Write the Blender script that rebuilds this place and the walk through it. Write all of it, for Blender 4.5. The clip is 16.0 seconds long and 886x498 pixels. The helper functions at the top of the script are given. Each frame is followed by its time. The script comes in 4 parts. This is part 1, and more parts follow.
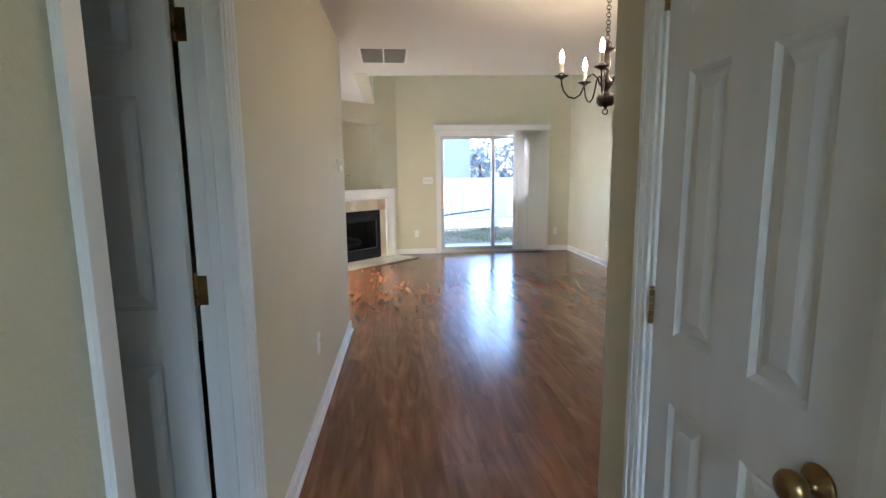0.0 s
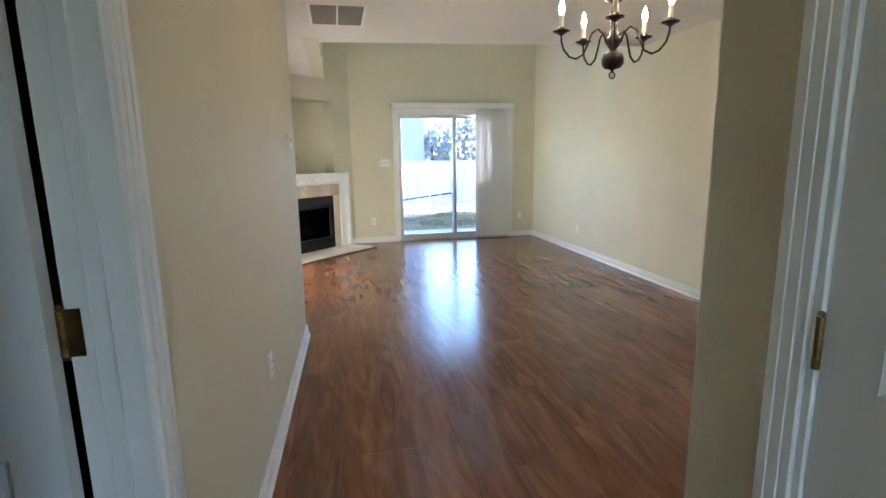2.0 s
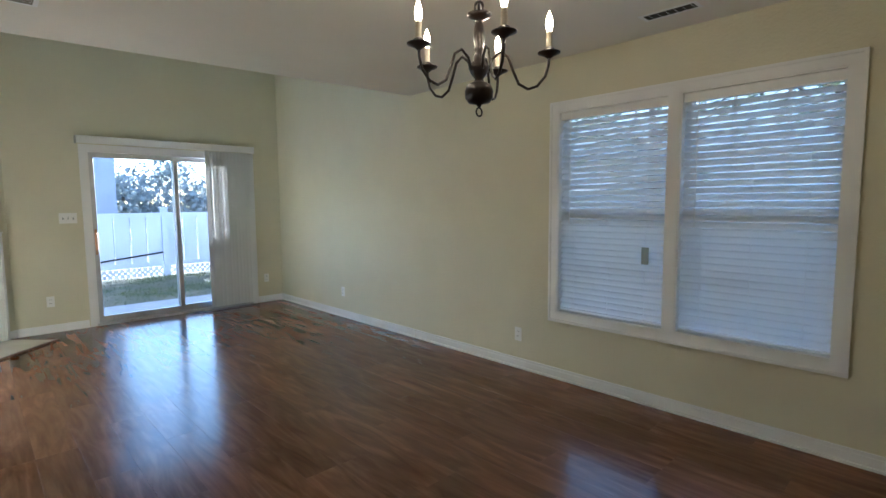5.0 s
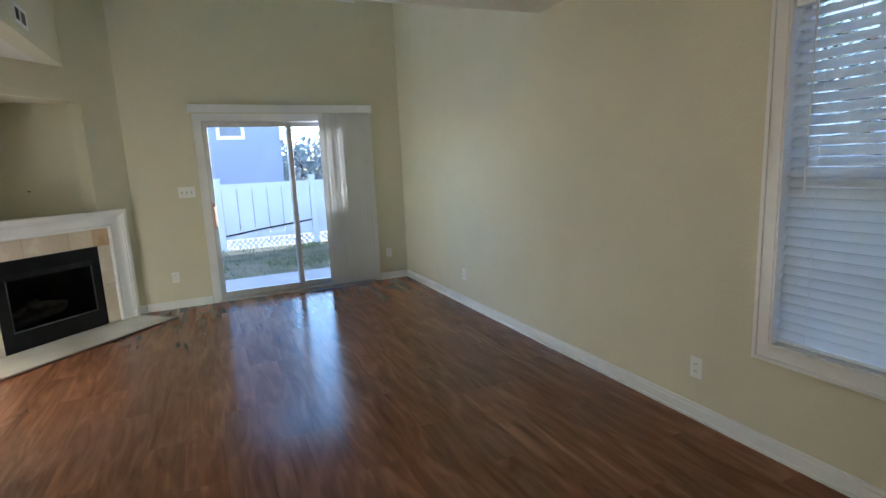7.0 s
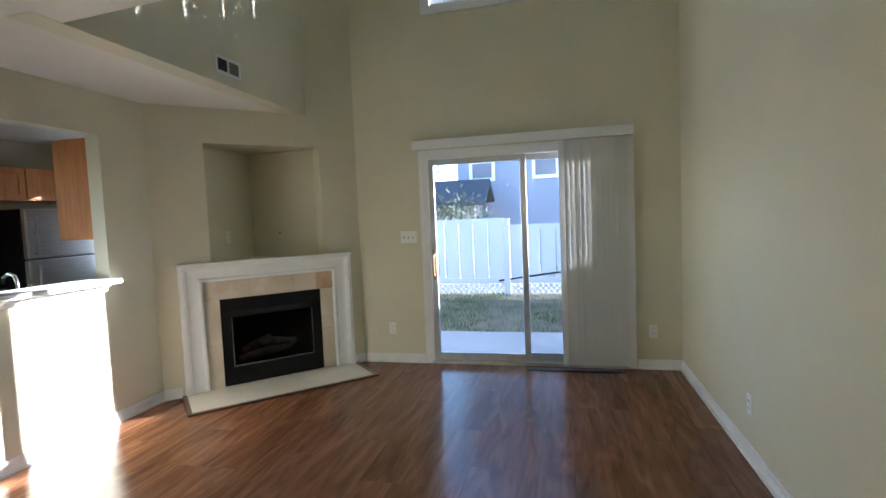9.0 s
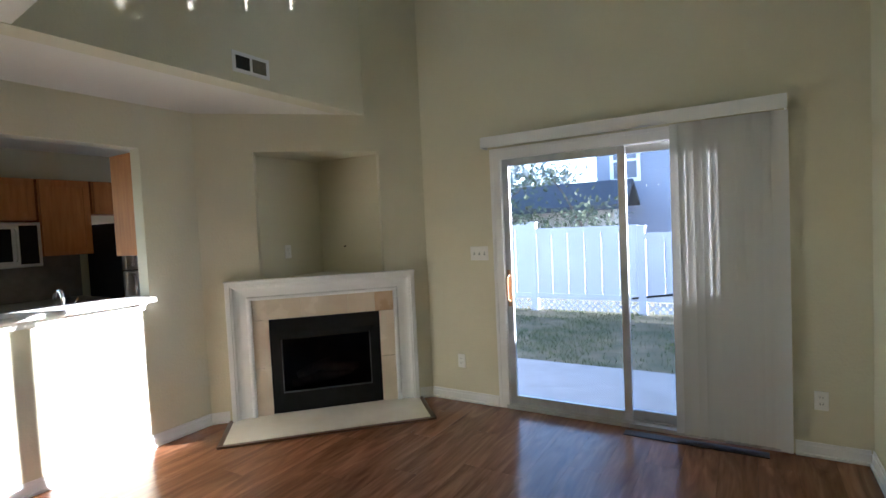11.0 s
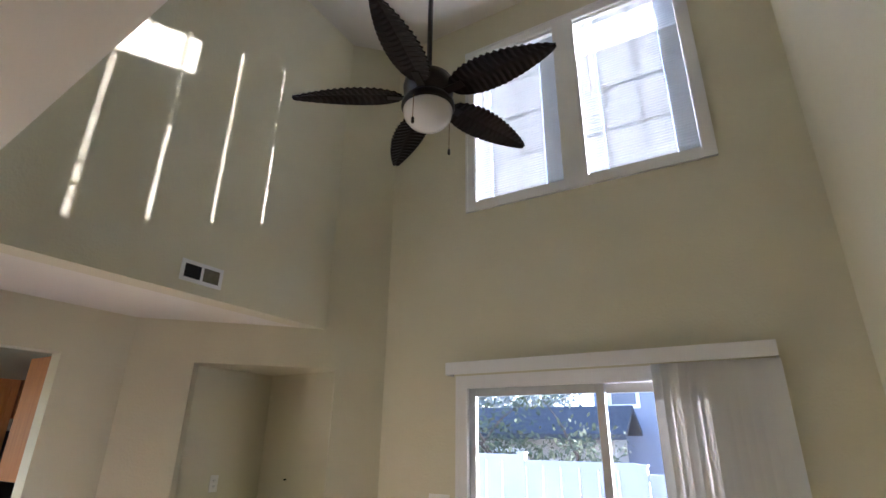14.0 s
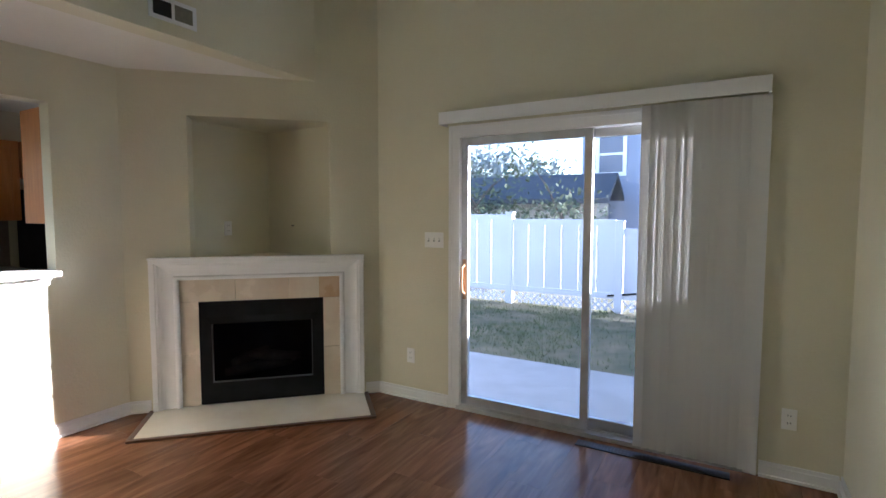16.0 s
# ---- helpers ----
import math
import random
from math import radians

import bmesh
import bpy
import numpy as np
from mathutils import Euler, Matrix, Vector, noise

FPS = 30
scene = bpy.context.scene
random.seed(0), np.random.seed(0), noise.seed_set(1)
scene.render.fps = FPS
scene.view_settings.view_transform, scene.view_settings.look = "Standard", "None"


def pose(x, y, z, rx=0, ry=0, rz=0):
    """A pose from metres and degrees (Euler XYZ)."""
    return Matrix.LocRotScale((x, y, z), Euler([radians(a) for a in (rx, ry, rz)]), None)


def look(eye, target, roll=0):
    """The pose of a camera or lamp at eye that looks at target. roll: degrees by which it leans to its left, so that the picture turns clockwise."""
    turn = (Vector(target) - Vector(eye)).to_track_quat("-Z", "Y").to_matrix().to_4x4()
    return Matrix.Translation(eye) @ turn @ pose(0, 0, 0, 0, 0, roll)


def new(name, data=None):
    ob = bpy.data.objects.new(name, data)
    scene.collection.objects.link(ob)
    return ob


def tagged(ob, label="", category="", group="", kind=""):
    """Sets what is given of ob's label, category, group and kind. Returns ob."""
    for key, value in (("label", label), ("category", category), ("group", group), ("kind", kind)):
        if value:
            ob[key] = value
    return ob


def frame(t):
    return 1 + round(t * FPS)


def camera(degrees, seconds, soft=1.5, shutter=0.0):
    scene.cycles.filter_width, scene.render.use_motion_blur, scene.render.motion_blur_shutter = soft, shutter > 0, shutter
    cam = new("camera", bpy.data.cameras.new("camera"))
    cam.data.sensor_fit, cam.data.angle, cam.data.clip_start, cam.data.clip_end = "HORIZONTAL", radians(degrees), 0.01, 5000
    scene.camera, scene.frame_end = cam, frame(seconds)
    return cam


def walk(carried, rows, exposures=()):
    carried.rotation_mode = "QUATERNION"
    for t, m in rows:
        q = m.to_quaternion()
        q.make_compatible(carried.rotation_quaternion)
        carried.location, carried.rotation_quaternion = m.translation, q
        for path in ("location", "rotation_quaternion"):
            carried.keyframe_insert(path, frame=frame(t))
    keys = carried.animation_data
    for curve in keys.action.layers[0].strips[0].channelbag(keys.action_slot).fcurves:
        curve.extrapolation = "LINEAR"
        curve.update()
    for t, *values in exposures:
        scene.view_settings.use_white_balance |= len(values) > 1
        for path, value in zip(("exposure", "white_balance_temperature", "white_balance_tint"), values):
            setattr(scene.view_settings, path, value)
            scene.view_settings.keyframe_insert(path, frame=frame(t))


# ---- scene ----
cam = camera(83.0, 16.0)
PATH = [
    (0, (0.186, 0.269, 1.374), (0.393, 2.235, 1.072), -0.6),
    (0.5, (0.183, 0.267, 1.38), (0.365, 2.236, 1.075), -0.4),
    (1, (0.171, 0.344, 1.362), (0.336, 2.312, 1.045), 0.0),
    (1.5, (0.101, 0.578, 1.351), (0.3, 2.536, 0.996), -0.1),
    (2, (0.101, 0.826, 1.335), (0.499, 2.752, 0.971), -0.9),
    (2.5, (0.135, 1.132, 1.361), (0.635, 3.039, 1.024), -0.2),
    (3, (0.052, 1.437, 1.37), (0.868, 3.238, 1.067), 0.8),
    (3.5, (0.092, 1.688, 1.389), (1.181, 3.341, 1.106), 0.1),
    (4, (0.069, 1.809, 1.406), (1.325, 3.354, 1.218), 0.2),
    (4.2, (0.012, 1.844, 1.399), (1.387, 3.284, 1.212), -0.4),
    (6.5, (0.594, 2.324, 1.372), (1.849, 3.867, 1.162), -1.4),
    (7, (1.049, 2.723, 1.411), (1.872, 4.515, 1.081), -2.6),
    (7.5, (1.423, 3.065, 1.368), (1.804, 5.022, 1.211), -2.9),
    (8, (1.69, 3.442, 1.4), (1.927, 5.422, 1.248), -2.1),
    (8.5, (2.035, 3.758, 1.414), (1.909, 5.75, 1.286), -2.4),
    (9, (2.319, 4.091, 1.429), (1.848, 6.03, 1.301), -2.4),
    (9.5, (2.561, 4.405, 1.45), (1.825, 6.258, 1.302), -1.7),
    (12, (2.716, 5.393, 1.523), (1.635, 7.075, 1.575), -2.1),
    (12.5, (2.736, 5.448, 1.591), (1.685, 7.115, 1.935), -0.1),
    (13, (2.782, 5.514, 1.647), (1.76, 7.121, 2.258), 0.6),
    (13.5, (2.782, 5.534, 1.65), (1.8, 7.124, 2.362), 0.9),
    (14, (2.761, 5.578, 1.64), (1.8, 7.18, 2.354), 0.8),
    (14.5, (2.759, 5.6, 1.557), (1.768, 7.294, 1.946), 0.4),
    (15, (2.758, 5.58, 1.461), (1.762, 7.314, 1.44), 0.4),
    (15.5, (2.757, 5.572, 1.439), (1.764, 7.305, 1.339), 0.2),
    (16, (2.763, 5.575, 1.434), (1.766, 7.303, 1.297), 0.1),
]
EXPOSURES = [(0.0, 4.75, 5450, 19), (1.5, 4.7, 5450, 17), (2.5, 4.55, 5300, 14), (3.5, 4.0, 5200, 12), (4.0, 3.95, 5200, 10), (7.0, 3.9, 5300, 11), (9.0, 3.75, 5450, 12), (12.0, 3.7, 5600, 17), (14.0, 3.95, 5800, 23), (16.0, 3.6, 5600, 18)]
walk(cam, [(t, look(eye, target, roll)) for t, eye, target, roll in PATH], EXPOSURES)

# ---- world and sun ----
SUN_EL = radians(12.5)
SUN_DIR = Vector((0.758 * math.cos(SUN_EL), 0.652 * math.cos(SUN_EL), math.sin(SUN_EL))).normalized()
world = bpy.data.worlds.new("world")
scene.world = world
world.use_nodes = True
wn = world.node_tree
sky = wn.nodes.new("ShaderNodeTexSky")
sky.sky_type, sky.sun_disc = "NISHITA", False
sky.dust_density = 0.15
sky.sun_elevation, sky.sun_rotation = SUN_EL, math.atan2(SUN_DIR.x, SUN_DIR.y)
wn.links.new(sky.outputs[0], wn.nodes["Background"].inputs[0])
wn.nodes["Background"].inputs[1].default_value = 0.1
sun = new("sun", bpy.data.lights.new("sun", "SUN"))
sun.data.energy, sun.data.angle, sun.data.color = 4.5, radians(0.5), (1.0, 0.95, 0.88)
sun.matrix_world = look(SUN_DIR * 40, (0, 0, 0))


# ---- materials ----
def principled(name):
    m = bpy.data.materials.new(name)
    m.use_nodes = True
    return m, m.node_tree, m.node_tree.nodes["Principled BSDF"]


def surface(name, a, b, rough=0.6, scale=8.0, bump=0.0, bump_scale=120.0, metal=0.0, rough_var=0.1, stretch=(1, 1, 1), vary=0.0, spec=0.5):
    """Two-scale mottled surface between colours a and b with fine relief."""
    m, nt, p = principled(name)
    n, l = nt.nodes, nt.links
    tc = n.new("ShaderNodeTexCoord")
    mp = n.new("ShaderNodeMapping")
    mp.inputs["Scale"].default_value = stretch
    l.new(tc.outputs["Object"], mp.inputs[0])
    t1 = n.new("ShaderNodeTexNoise")
    t1.inputs["Scale"].default_value, t1.inputs["Detail"].default_value = scale, 8
    l.new(mp.outputs[0], t1.inputs["Vector"])
    r = n.new("ShaderNodeValToRGB")
    r.color_ramp.elements[0].position, r.color_ramp.elements[1].position = 0.3, 0.7
    r.color_ramp.elements[0].color, r.color_ramp.elements[1].color = (*a, 1), (*b, 1)
    l.new(t1.outputs[0], r.inputs[0])
    col = r.outputs[0]
    if vary:
        oi = n.new("ShaderNodeObjectInfo")
        mr = n.new("ShaderNodeMapRange")
        mr.inputs[3].default_value, mr.inputs[4].default_value = 1 - vary, 1 + vary
        l.new(oi.outputs["Random"], mr.inputs[0])
        hv = n.new("ShaderNodeHueSaturation")
        l.new(mr.outputs[0], hv.inputs["Value"])
        l.new(col, hv.inputs["Color"])
        col = hv.outputs[0]
    l.new(col, p.inputs["Base Color"])
    mr2 = n.new("ShaderNodeMapRange")
    mr2.inputs[3].default_value, mr2.inputs[4].default_value = max(0.02, rough - rough_var), min(1, rough + rough_var)
    l.new(t1.outputs[0], mr2.inputs[0])
    l.new(mr2.outputs[0], p.inputs["Roughness"])
    p.inputs["Metallic"].default_value = metal
    p.inputs["Specular IOR Level"].default_value = spec
    if bump:
        t2 = n.new("ShaderNodeTexNoise")
        t2.inputs["Scale"].default_value, t2.inputs["Detail"].default_value = bump_scale, 4
        l.new(mp.outputs[0], t2.inputs["Vector"])
        bp = n.new("ShaderNodeBump")
        bp.inputs["Strength"].default_value, bp.inputs["Distance"].default_value = bump, 0.003
        l.new(t2.outputs[0], bp.inputs["Height"])
        l.new(bp.outputs[0], p.inputs["Normal"])
    return m


def plank_wood():
    """Dark red-brown laminate: each plank has its own tone and grain, run along y."""
    m, nt, p = principled("laminate_planks")
    n, l = nt.nodes, nt.links
    tc, oi = n.new("ShaderNodeTexCoord"), n.new("ShaderNodeObjectInfo")
    off = n.new("ShaderNodeVectorMath")
    off.operation = "MULTIPLY_ADD"
    off.inputs[1].default_value = (1, 1, 1)
    sc = n.new("ShaderNodeMath")
    sc.operation = "MULTIPLY"
    sc.inputs[1].default_value = 40.0
    l.new(oi.outputs["Random"], sc.inputs[0])
    l.new(tc.outputs["Object"], off.inputs[0])
    l.new(sc.outputs[0], off.inputs[2])
    mp = n.new("ShaderNodeMapping")
    mp.inputs["Scale"].default_value = (7, 1.2, 1)
    l.new(off.outputs[0], mp.inputs[0])
    broad = n.new("ShaderNodeTexNoise")
    broad.inputs["Scale"].default_value, broad.inputs["Detail"].default_value, broad.inputs["Distortion"].default_value = 1.3, 3, 1.6
    l.new(mp.outputs[0], broad.inputs["Vector"])
    mp2 = n.new("ShaderNodeMapping")
    mp2.inputs["Scale"].default_value = (38, 2.2, 1)
    l.new(off.outputs[0], mp2.inputs[0])
    fine = n.new("ShaderNodeTexNoise")
    fine.inputs["Scale"].default_value, fine.inputs["Detail"].default_value = 1.2, 3
    l.new(mp2.outputs[0], fine.inputs["Vector"])
    r = n.new("ShaderNodeValToRGB")
    e = r.color_ramp.elements
    e[0].position, e[0].color = 0.28, (0.11, 0.046, 0.023, 1)
    e[1].position, e[1].color = 0.75, (0.32, 0.155, 0.078, 1)
    mid = e.new(0.5)
    mid.color = (0.20, 0.087, 0.042, 1)
    mx = n.new("ShaderNodeMix")
    mx.inputs[0].default_value = 0.25
    l.new(broad.outputs[0], mx.inputs[2])
    l.new(fine.outputs[0], mx.inputs[3])
    l.new(mx.outputs[0], r.inputs[0])
    mr = n.new("ShaderNodeMapRange")
    mr.inputs[3].default_value, mr.inputs[4].default_value = 0.88, 1.13
    l.new(oi.outputs["Random"], mr.inputs[0])
    hv = n.new("ShaderNodeHueSaturation")
    l.new(mr.outputs[0], hv.inputs["Value"])
    l.new(r.outputs[0], hv.inputs["Color"])
    l.new(hv.outputs[0], p.inputs["Base Color"])
    rr = n.new("ShaderNodeMapRange")
    rr.inputs[3].default_value, rr.inputs[4].default_value = 0.18, 0.21
    l.new(broad.outputs[0], rr.inputs[0])
    l.new(rr.outputs[0], p.inputs["Roughness"])
    p.inputs["Specular IOR Level"].default_value = 0.3
    return m


def glass_mat(name, tint=(0.97, 0.98, 1.0), rough=0.0):
    m, nt, p = principled(name)
    p.inputs["Base Color"].default_value = (*tint, 1)
    p.inputs["Roughness"].default_value = rough
    p.inputs["Transmission Weight"].default_value = 1.0
    p.inputs["IOR"].default_value = 1.1
    return m


def pane_mat(name, tint):
    """Thin tinted window pane: clear through, with a Fresnel gloss."""
    m = bpy.data.materials.new(name)
    m.use_nodes = True
    n, l = m.node_tree.nodes, m.node_tree.links
    n.remove(n["Principled BSDF"])
    t, g = n.new("ShaderNodeBsdfTransparent"), n.new("ShaderNodeBsdfGlossy")
    t.inputs[0].default_value = (*[math.sqrt(c) for c in tint], 1)
    g.inputs["Roughness"].default_value = 0.02
    f, mx = n.new("ShaderNodeFresnel"), n.new("ShaderNodeMixShader")
    f.inputs[0].default_value = 1.2
    l.new(f.outputs[0], mx.inputs[0])
    l.new(t.outputs[0], mx.inputs[1])
    l.new(g.outputs[0], mx.inputs[2])
    l.new(mx.outputs[0], n["Material Output"].inputs[0])
    return m


def glow(name, col, strength):
    m, nt, p = principled(name)
    p.inputs["Base Color"].default_value = (*col, 1)
    p.inputs["Emission Color"].default_value = (*col, 1)
    p.inputs["Emission Strength"].default_value = strength
    return m


def slat_mat(name, col, trans):
    """Thin plastic slats: part of the light passes through."""
    m = bpy.data.materials.new(name)
    m.use_nodes = True
    n, l = m.node_tree.nodes, m.node_tree.links
    p = n["Principled BSDF"]
    p.inputs["Base Color"].default_value = (*col, 1)
    p.inputs["Roughness"].default_value = 0.4
    t = n.new("ShaderNodeBsdfTranslucent")
    t.inputs[0].default_value = (*col, 1)
    mx = n.new("ShaderNodeMixShader")
    mx.inputs[0].default_value = trans
    l.new(p.outputs[0], mx.inputs[1])
    l.new(t.outputs[0], mx.inputs[2])
    l.new(mx.outputs[0], n["Material Output"].inputs[0])
    return m


M_WALL = surface("beige_wall_paint", (0.67, 0.63, 0.47), (0.71, 0.67, 0.505), 0.55, 2.0, 0.85, 70, spec=0.35)
M_CEIL = surface("ceiling_paint", (0.76, 0.73, 0.65), (0.80, 0.77, 0.69), 0.8, 1.5, 0.35, 90)
M_TRIM = surface("white_trim_paint", (0.80, 0.80, 0.79), (0.85, 0.85, 0.84), 0.32, 4, 0.08, 40)
M_DOOR = surface("white_door_paint", (0.74, 0.74, 0.74), (0.80, 0.80, 0.80), 0.38, 3, 0.2, 60, stretch=(6, 6, 0.5))
M_FLOOR = plank_wood()
M_SUB = surface("dark_underlay", (0.012, 0.006, 0.004), (0.02, 0.01, 0.006), 0.9)
M_BLACK = surface("black_painted_steel", (0.006, 0.006, 0.007), (0.011, 0.011, 0.012), 0.45, 10, spec=0.2)
M_RIM = surface("dark_steel_rim", (0.10, 0.10, 0.10), (0.16, 0.16, 0.16), 0.35, 10, metal=0.8)
M_SOOT = surface("dark_firebox", (0.01, 0.01, 0.01), (0.03, 0.028, 0.026), 0.8, 9)
M_LOG = surface("ceramic_logs", (0.05, 0.045, 0.04), (0.13, 0.115, 0.10), 0.9, 12, 0.6, 60)
M_MARBLE = surface("beige_marble_tile", (0.62, 0.51, 0.38), (0.74, 0.65, 0.52), 0.25, 3.5, 0.05, 30, vary=0.06)
M_MARBLE_D = surface("tan_marble_tile", (0.52, 0.33, 0.19), (0.62, 0.44, 0.28), 0.28, 6)
M_HEARTH = surface("cream_marble_slab", (0.72, 0.65, 0.53), (0.80, 0.75, 0.65), 0.16, 3)
M_TRIMWOOD = surface("dark_wood_edge", (0.07, 0.03, 0.016), (0.14, 0.06, 0.03), 0.35, 14, stretch=(1, 1, 4))
M_BRASS = surface("aged_brass", (0.20, 0.125, 0.05), (0.36, 0.24, 0.10), 0.3, 20, metal=1.0)
M_ALU = surface("mill_aluminium", (0.50, 0.51, 0.52), (0.62, 0.63, 0.64), 0.35, 10, metal=0.85)
M_STEEL = surface("brushed_steel", (0.58, 0.57, 0.56), (0.70, 0.69, 0.68), 0.36, 5, 0.1, 50, metal=0.75, stretch=(1, 1, 14))
M_BRONZE = surface("dark_bronze_metal", (0.010, 0.007, 0.006), (0.022, 0.014, 0.011), 0.32, 14, metal=0.2)
M_FANB = surface("dark_brown_blade", (0.006, 0.004, 0.004), (0.016, 0.009, 0.007), 0.5, 14, 0.3, 40, spec=0.25)
M_OPAL = surface("opal_glass", (0.80, 0.79, 0.77), (0.84, 0.83, 0.81), 0.15, 2)
M_CANDLE = surface("ivory_candle_sleeve", (0.74, 0.68, 0.55), (0.80, 0.75, 0.62), 0.5, 8)
M_BULB = glow("bulb_glass_lit", (1.0, 0.74, 0.44), 10.0)
M_PLASTIC = surface("ivory_plastic", (0.84, 0.83, 0.79), (0.87, 0.86, 0.82), 0.35, 3)
M_GAP = surface("dark_gap", (0.01, 0.01, 0.01), (0.015, 0.015, 0.015), 0.8)
M_GREY = surface("grey_lcd", (0.25, 0.28, 0.26), (0.28, 0.31, 0.28), 0.3)
M_GLASS = pane_mat("window_glass", (0.65, 0.69, 0.76))
M_FIREGLASS = glass_mat("firebox_glass", (0.55, 0.55, 0.55))
M_BLIND = slat_mat("white_faux_wood_slats", (0.84, 0.85, 0.86), 0.6)
M_MINI = slat_mat("white_mini_blind_slats", (0.66, 0.70, 0.74), 0.035)
M_VANE = slat_mat("white_vertical_vanes", (0.80, 0.80, 0.79), 0.12)
M_OAK = surface("honey_oak", (0.46, 0.165, 0.045), (0.58, 0.24, 0.075), 0.5, 4, 0.15, 30, stretch=(8, 8, 0.8), spec=0.25)
M_SPLASH = surface("kitchen_tile_splash", (0.20, 0.18, 0.16), (0.28, 0.25, 0.22), 0.4, 10)
M_COUNTER = surface("laminate_counter", (0.30, 0.27, 0.24), (0.48, 0.44, 0.40), 0.35, 60)
M_VINYL = surface("white_vinyl_fence", (0.54, 0.56, 0.60), (0.60, 0.62, 0.66), 0.4, 2)
M_CONC = surface("patio_concrete", (0.30, 0.28, 0.265), (0.38, 0.36, 0.34), 0.9, 5, 0.3, 80)
M_SOIL = surface("lawn_soil", (0.07, 0.07, 0.03), (0.20, 0.155, 0.09), 1.0, 3, 0.5, 60)
M_BLADE = surface("grass_blades", (0.05, 0.09, 0.02), (0.16, 0.17, 0.06), 0.8, 2)
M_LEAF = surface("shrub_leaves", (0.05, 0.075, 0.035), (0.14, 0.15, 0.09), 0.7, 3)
# far leaves: distance haze is mixed into the colour, paler and bluer
M_LEAF_HAZE = surface("haze_tinted_far_leaves", (0.15, 0.18, 0.17), (0.25, 0.27, 0.27), 0.8, 3)
M_BARK = surface("tree_bark", (0.06, 0.045, 0.035), (0.14, 0.11, 0.09), 0.9, 12, 0.6, 40)
M_SIDING = surface("grey_blue_siding", (0.25, 0.28, 0.36), (0.30, 0.33, 0.41), 0.6, 2)
M_SIDING2 = surface("tan_siding", (0.48, 0.43, 0.36), (0.55, 0.50, 0.43), 0.6, 2)
M_SIDING3 = surface("pale_siding", (0.58, 0.60, 0.62), (0.66, 0.68, 0.70), 0.6, 2)
M_ROOF = surface("asphalt_shingles", (0.05, 0.055, 0.065), (0.10, 0.105, 0.12), 0.9, 12, 0.5, 40)
M_WINDARK = surface("dark_window_pane", (0.13, 0.15, 0.18), (0.18, 0.20, 0.24), 0.12, 2)
M_BOARD = surface("weathered_board", (0.38, 0.30, 0.25), (0.50, 0.42, 0.36), 0.8, 8)


# ---- mesh helpers ----
ID = Matrix.Identity(4)


def finish(name, bm, mat, parent=None, smooth=False, bevel=0.0, m=None):
    if bevel:
        bmesh.ops.bevel(bm, geom=list(bm.edges), offset=bevel, segments=1, affect="EDGES", clamp_overlap=True)
    bmesh.ops.recalc_face_normals(bm, faces=bm.faces)
    me = bpy.data.meshes.new(name)
    bm.to_mesh(me)
    bm.free()
    for x in mat if isinstance(mat, (list, tuple)) else [mat]:
        me.materials.append(x)
    if smooth:
        for f in me.polygons:
            f.use_smooth = True
    ob = new(name, me)
    if m is not None:
        ob.matrix_world = m
    if parent:
        ob.parent = parent
    return ob


def add_box(bm, x0, x1, y0, y1, z0, z1, m=ID):
    v = [bm.verts.new(m @ Vector(c)) for c in ((x0, y0, z0), (x1, y0, z0), (x1, y1, z0), (x0, y1, z0), (x0, y0, z1), (x1, y0, z1), (x1, y1, z1), (x0, y1, z1))]
    for f in ((0, 3, 2, 1), (4, 5, 6, 7), (0, 1, 5, 4), (1, 2, 6, 5), (2, 3, 7, 6), (3, 0, 4, 7)):
        bm.faces.new([v[i] for i in f])


def boxes(name, lst, mat, parent=None, bevel=0.0, m=ID):
    bm = bmesh.new()
    for b in lst:
        add_box(bm, *b, m=m)
    return finish(name, bm, mat, parent, bevel=bevel)


def prism(name, pts, z0, z1, mat, parent=None, bevel=0.0):
    """A flat outline raised from z0 to z1."""
    bm = bmesh.new()
    lo, hi = [bm.verts.new((x, y, z0)) for x, y in pts], [bm.verts.new((x, y, z1)) for x, y in pts]
    bm.faces.new(lo), bm.faces.new(hi)
    for i in range(len(pts)):
        j = (i + 1) % len(pts)
        bm.faces.new((lo[i], lo[j], hi[j], hi[i]))
    return finish(name, bm, mat, parent, bevel=bevel)


def add_lathe(bm, prof, seg=20, m=ID):
    rings = []
    for r, z in prof:
        rings.append([bm.verts.new(m @ Vector((r * math.cos(2 * math.pi * k / seg), r * math.sin(2 * math.pi * k / seg), z))) for k in range(seg)])
    for a, b in zip(rings, rings[1:]):
        for k in range(seg):
            bm.faces.new((a[k], a[(k + 1) % seg], b[(k + 1) % seg], b[k]))
    bm.faces.new(rings[0]), bm.faces.new(rings[-1])


def lathe(name, prof, mat, parent=None, m=ID, seg=20):
    bm = bmesh.new()
    add_lathe(bm, prof, seg, m)
    return finish(name, bm, mat, parent, smooth=True)


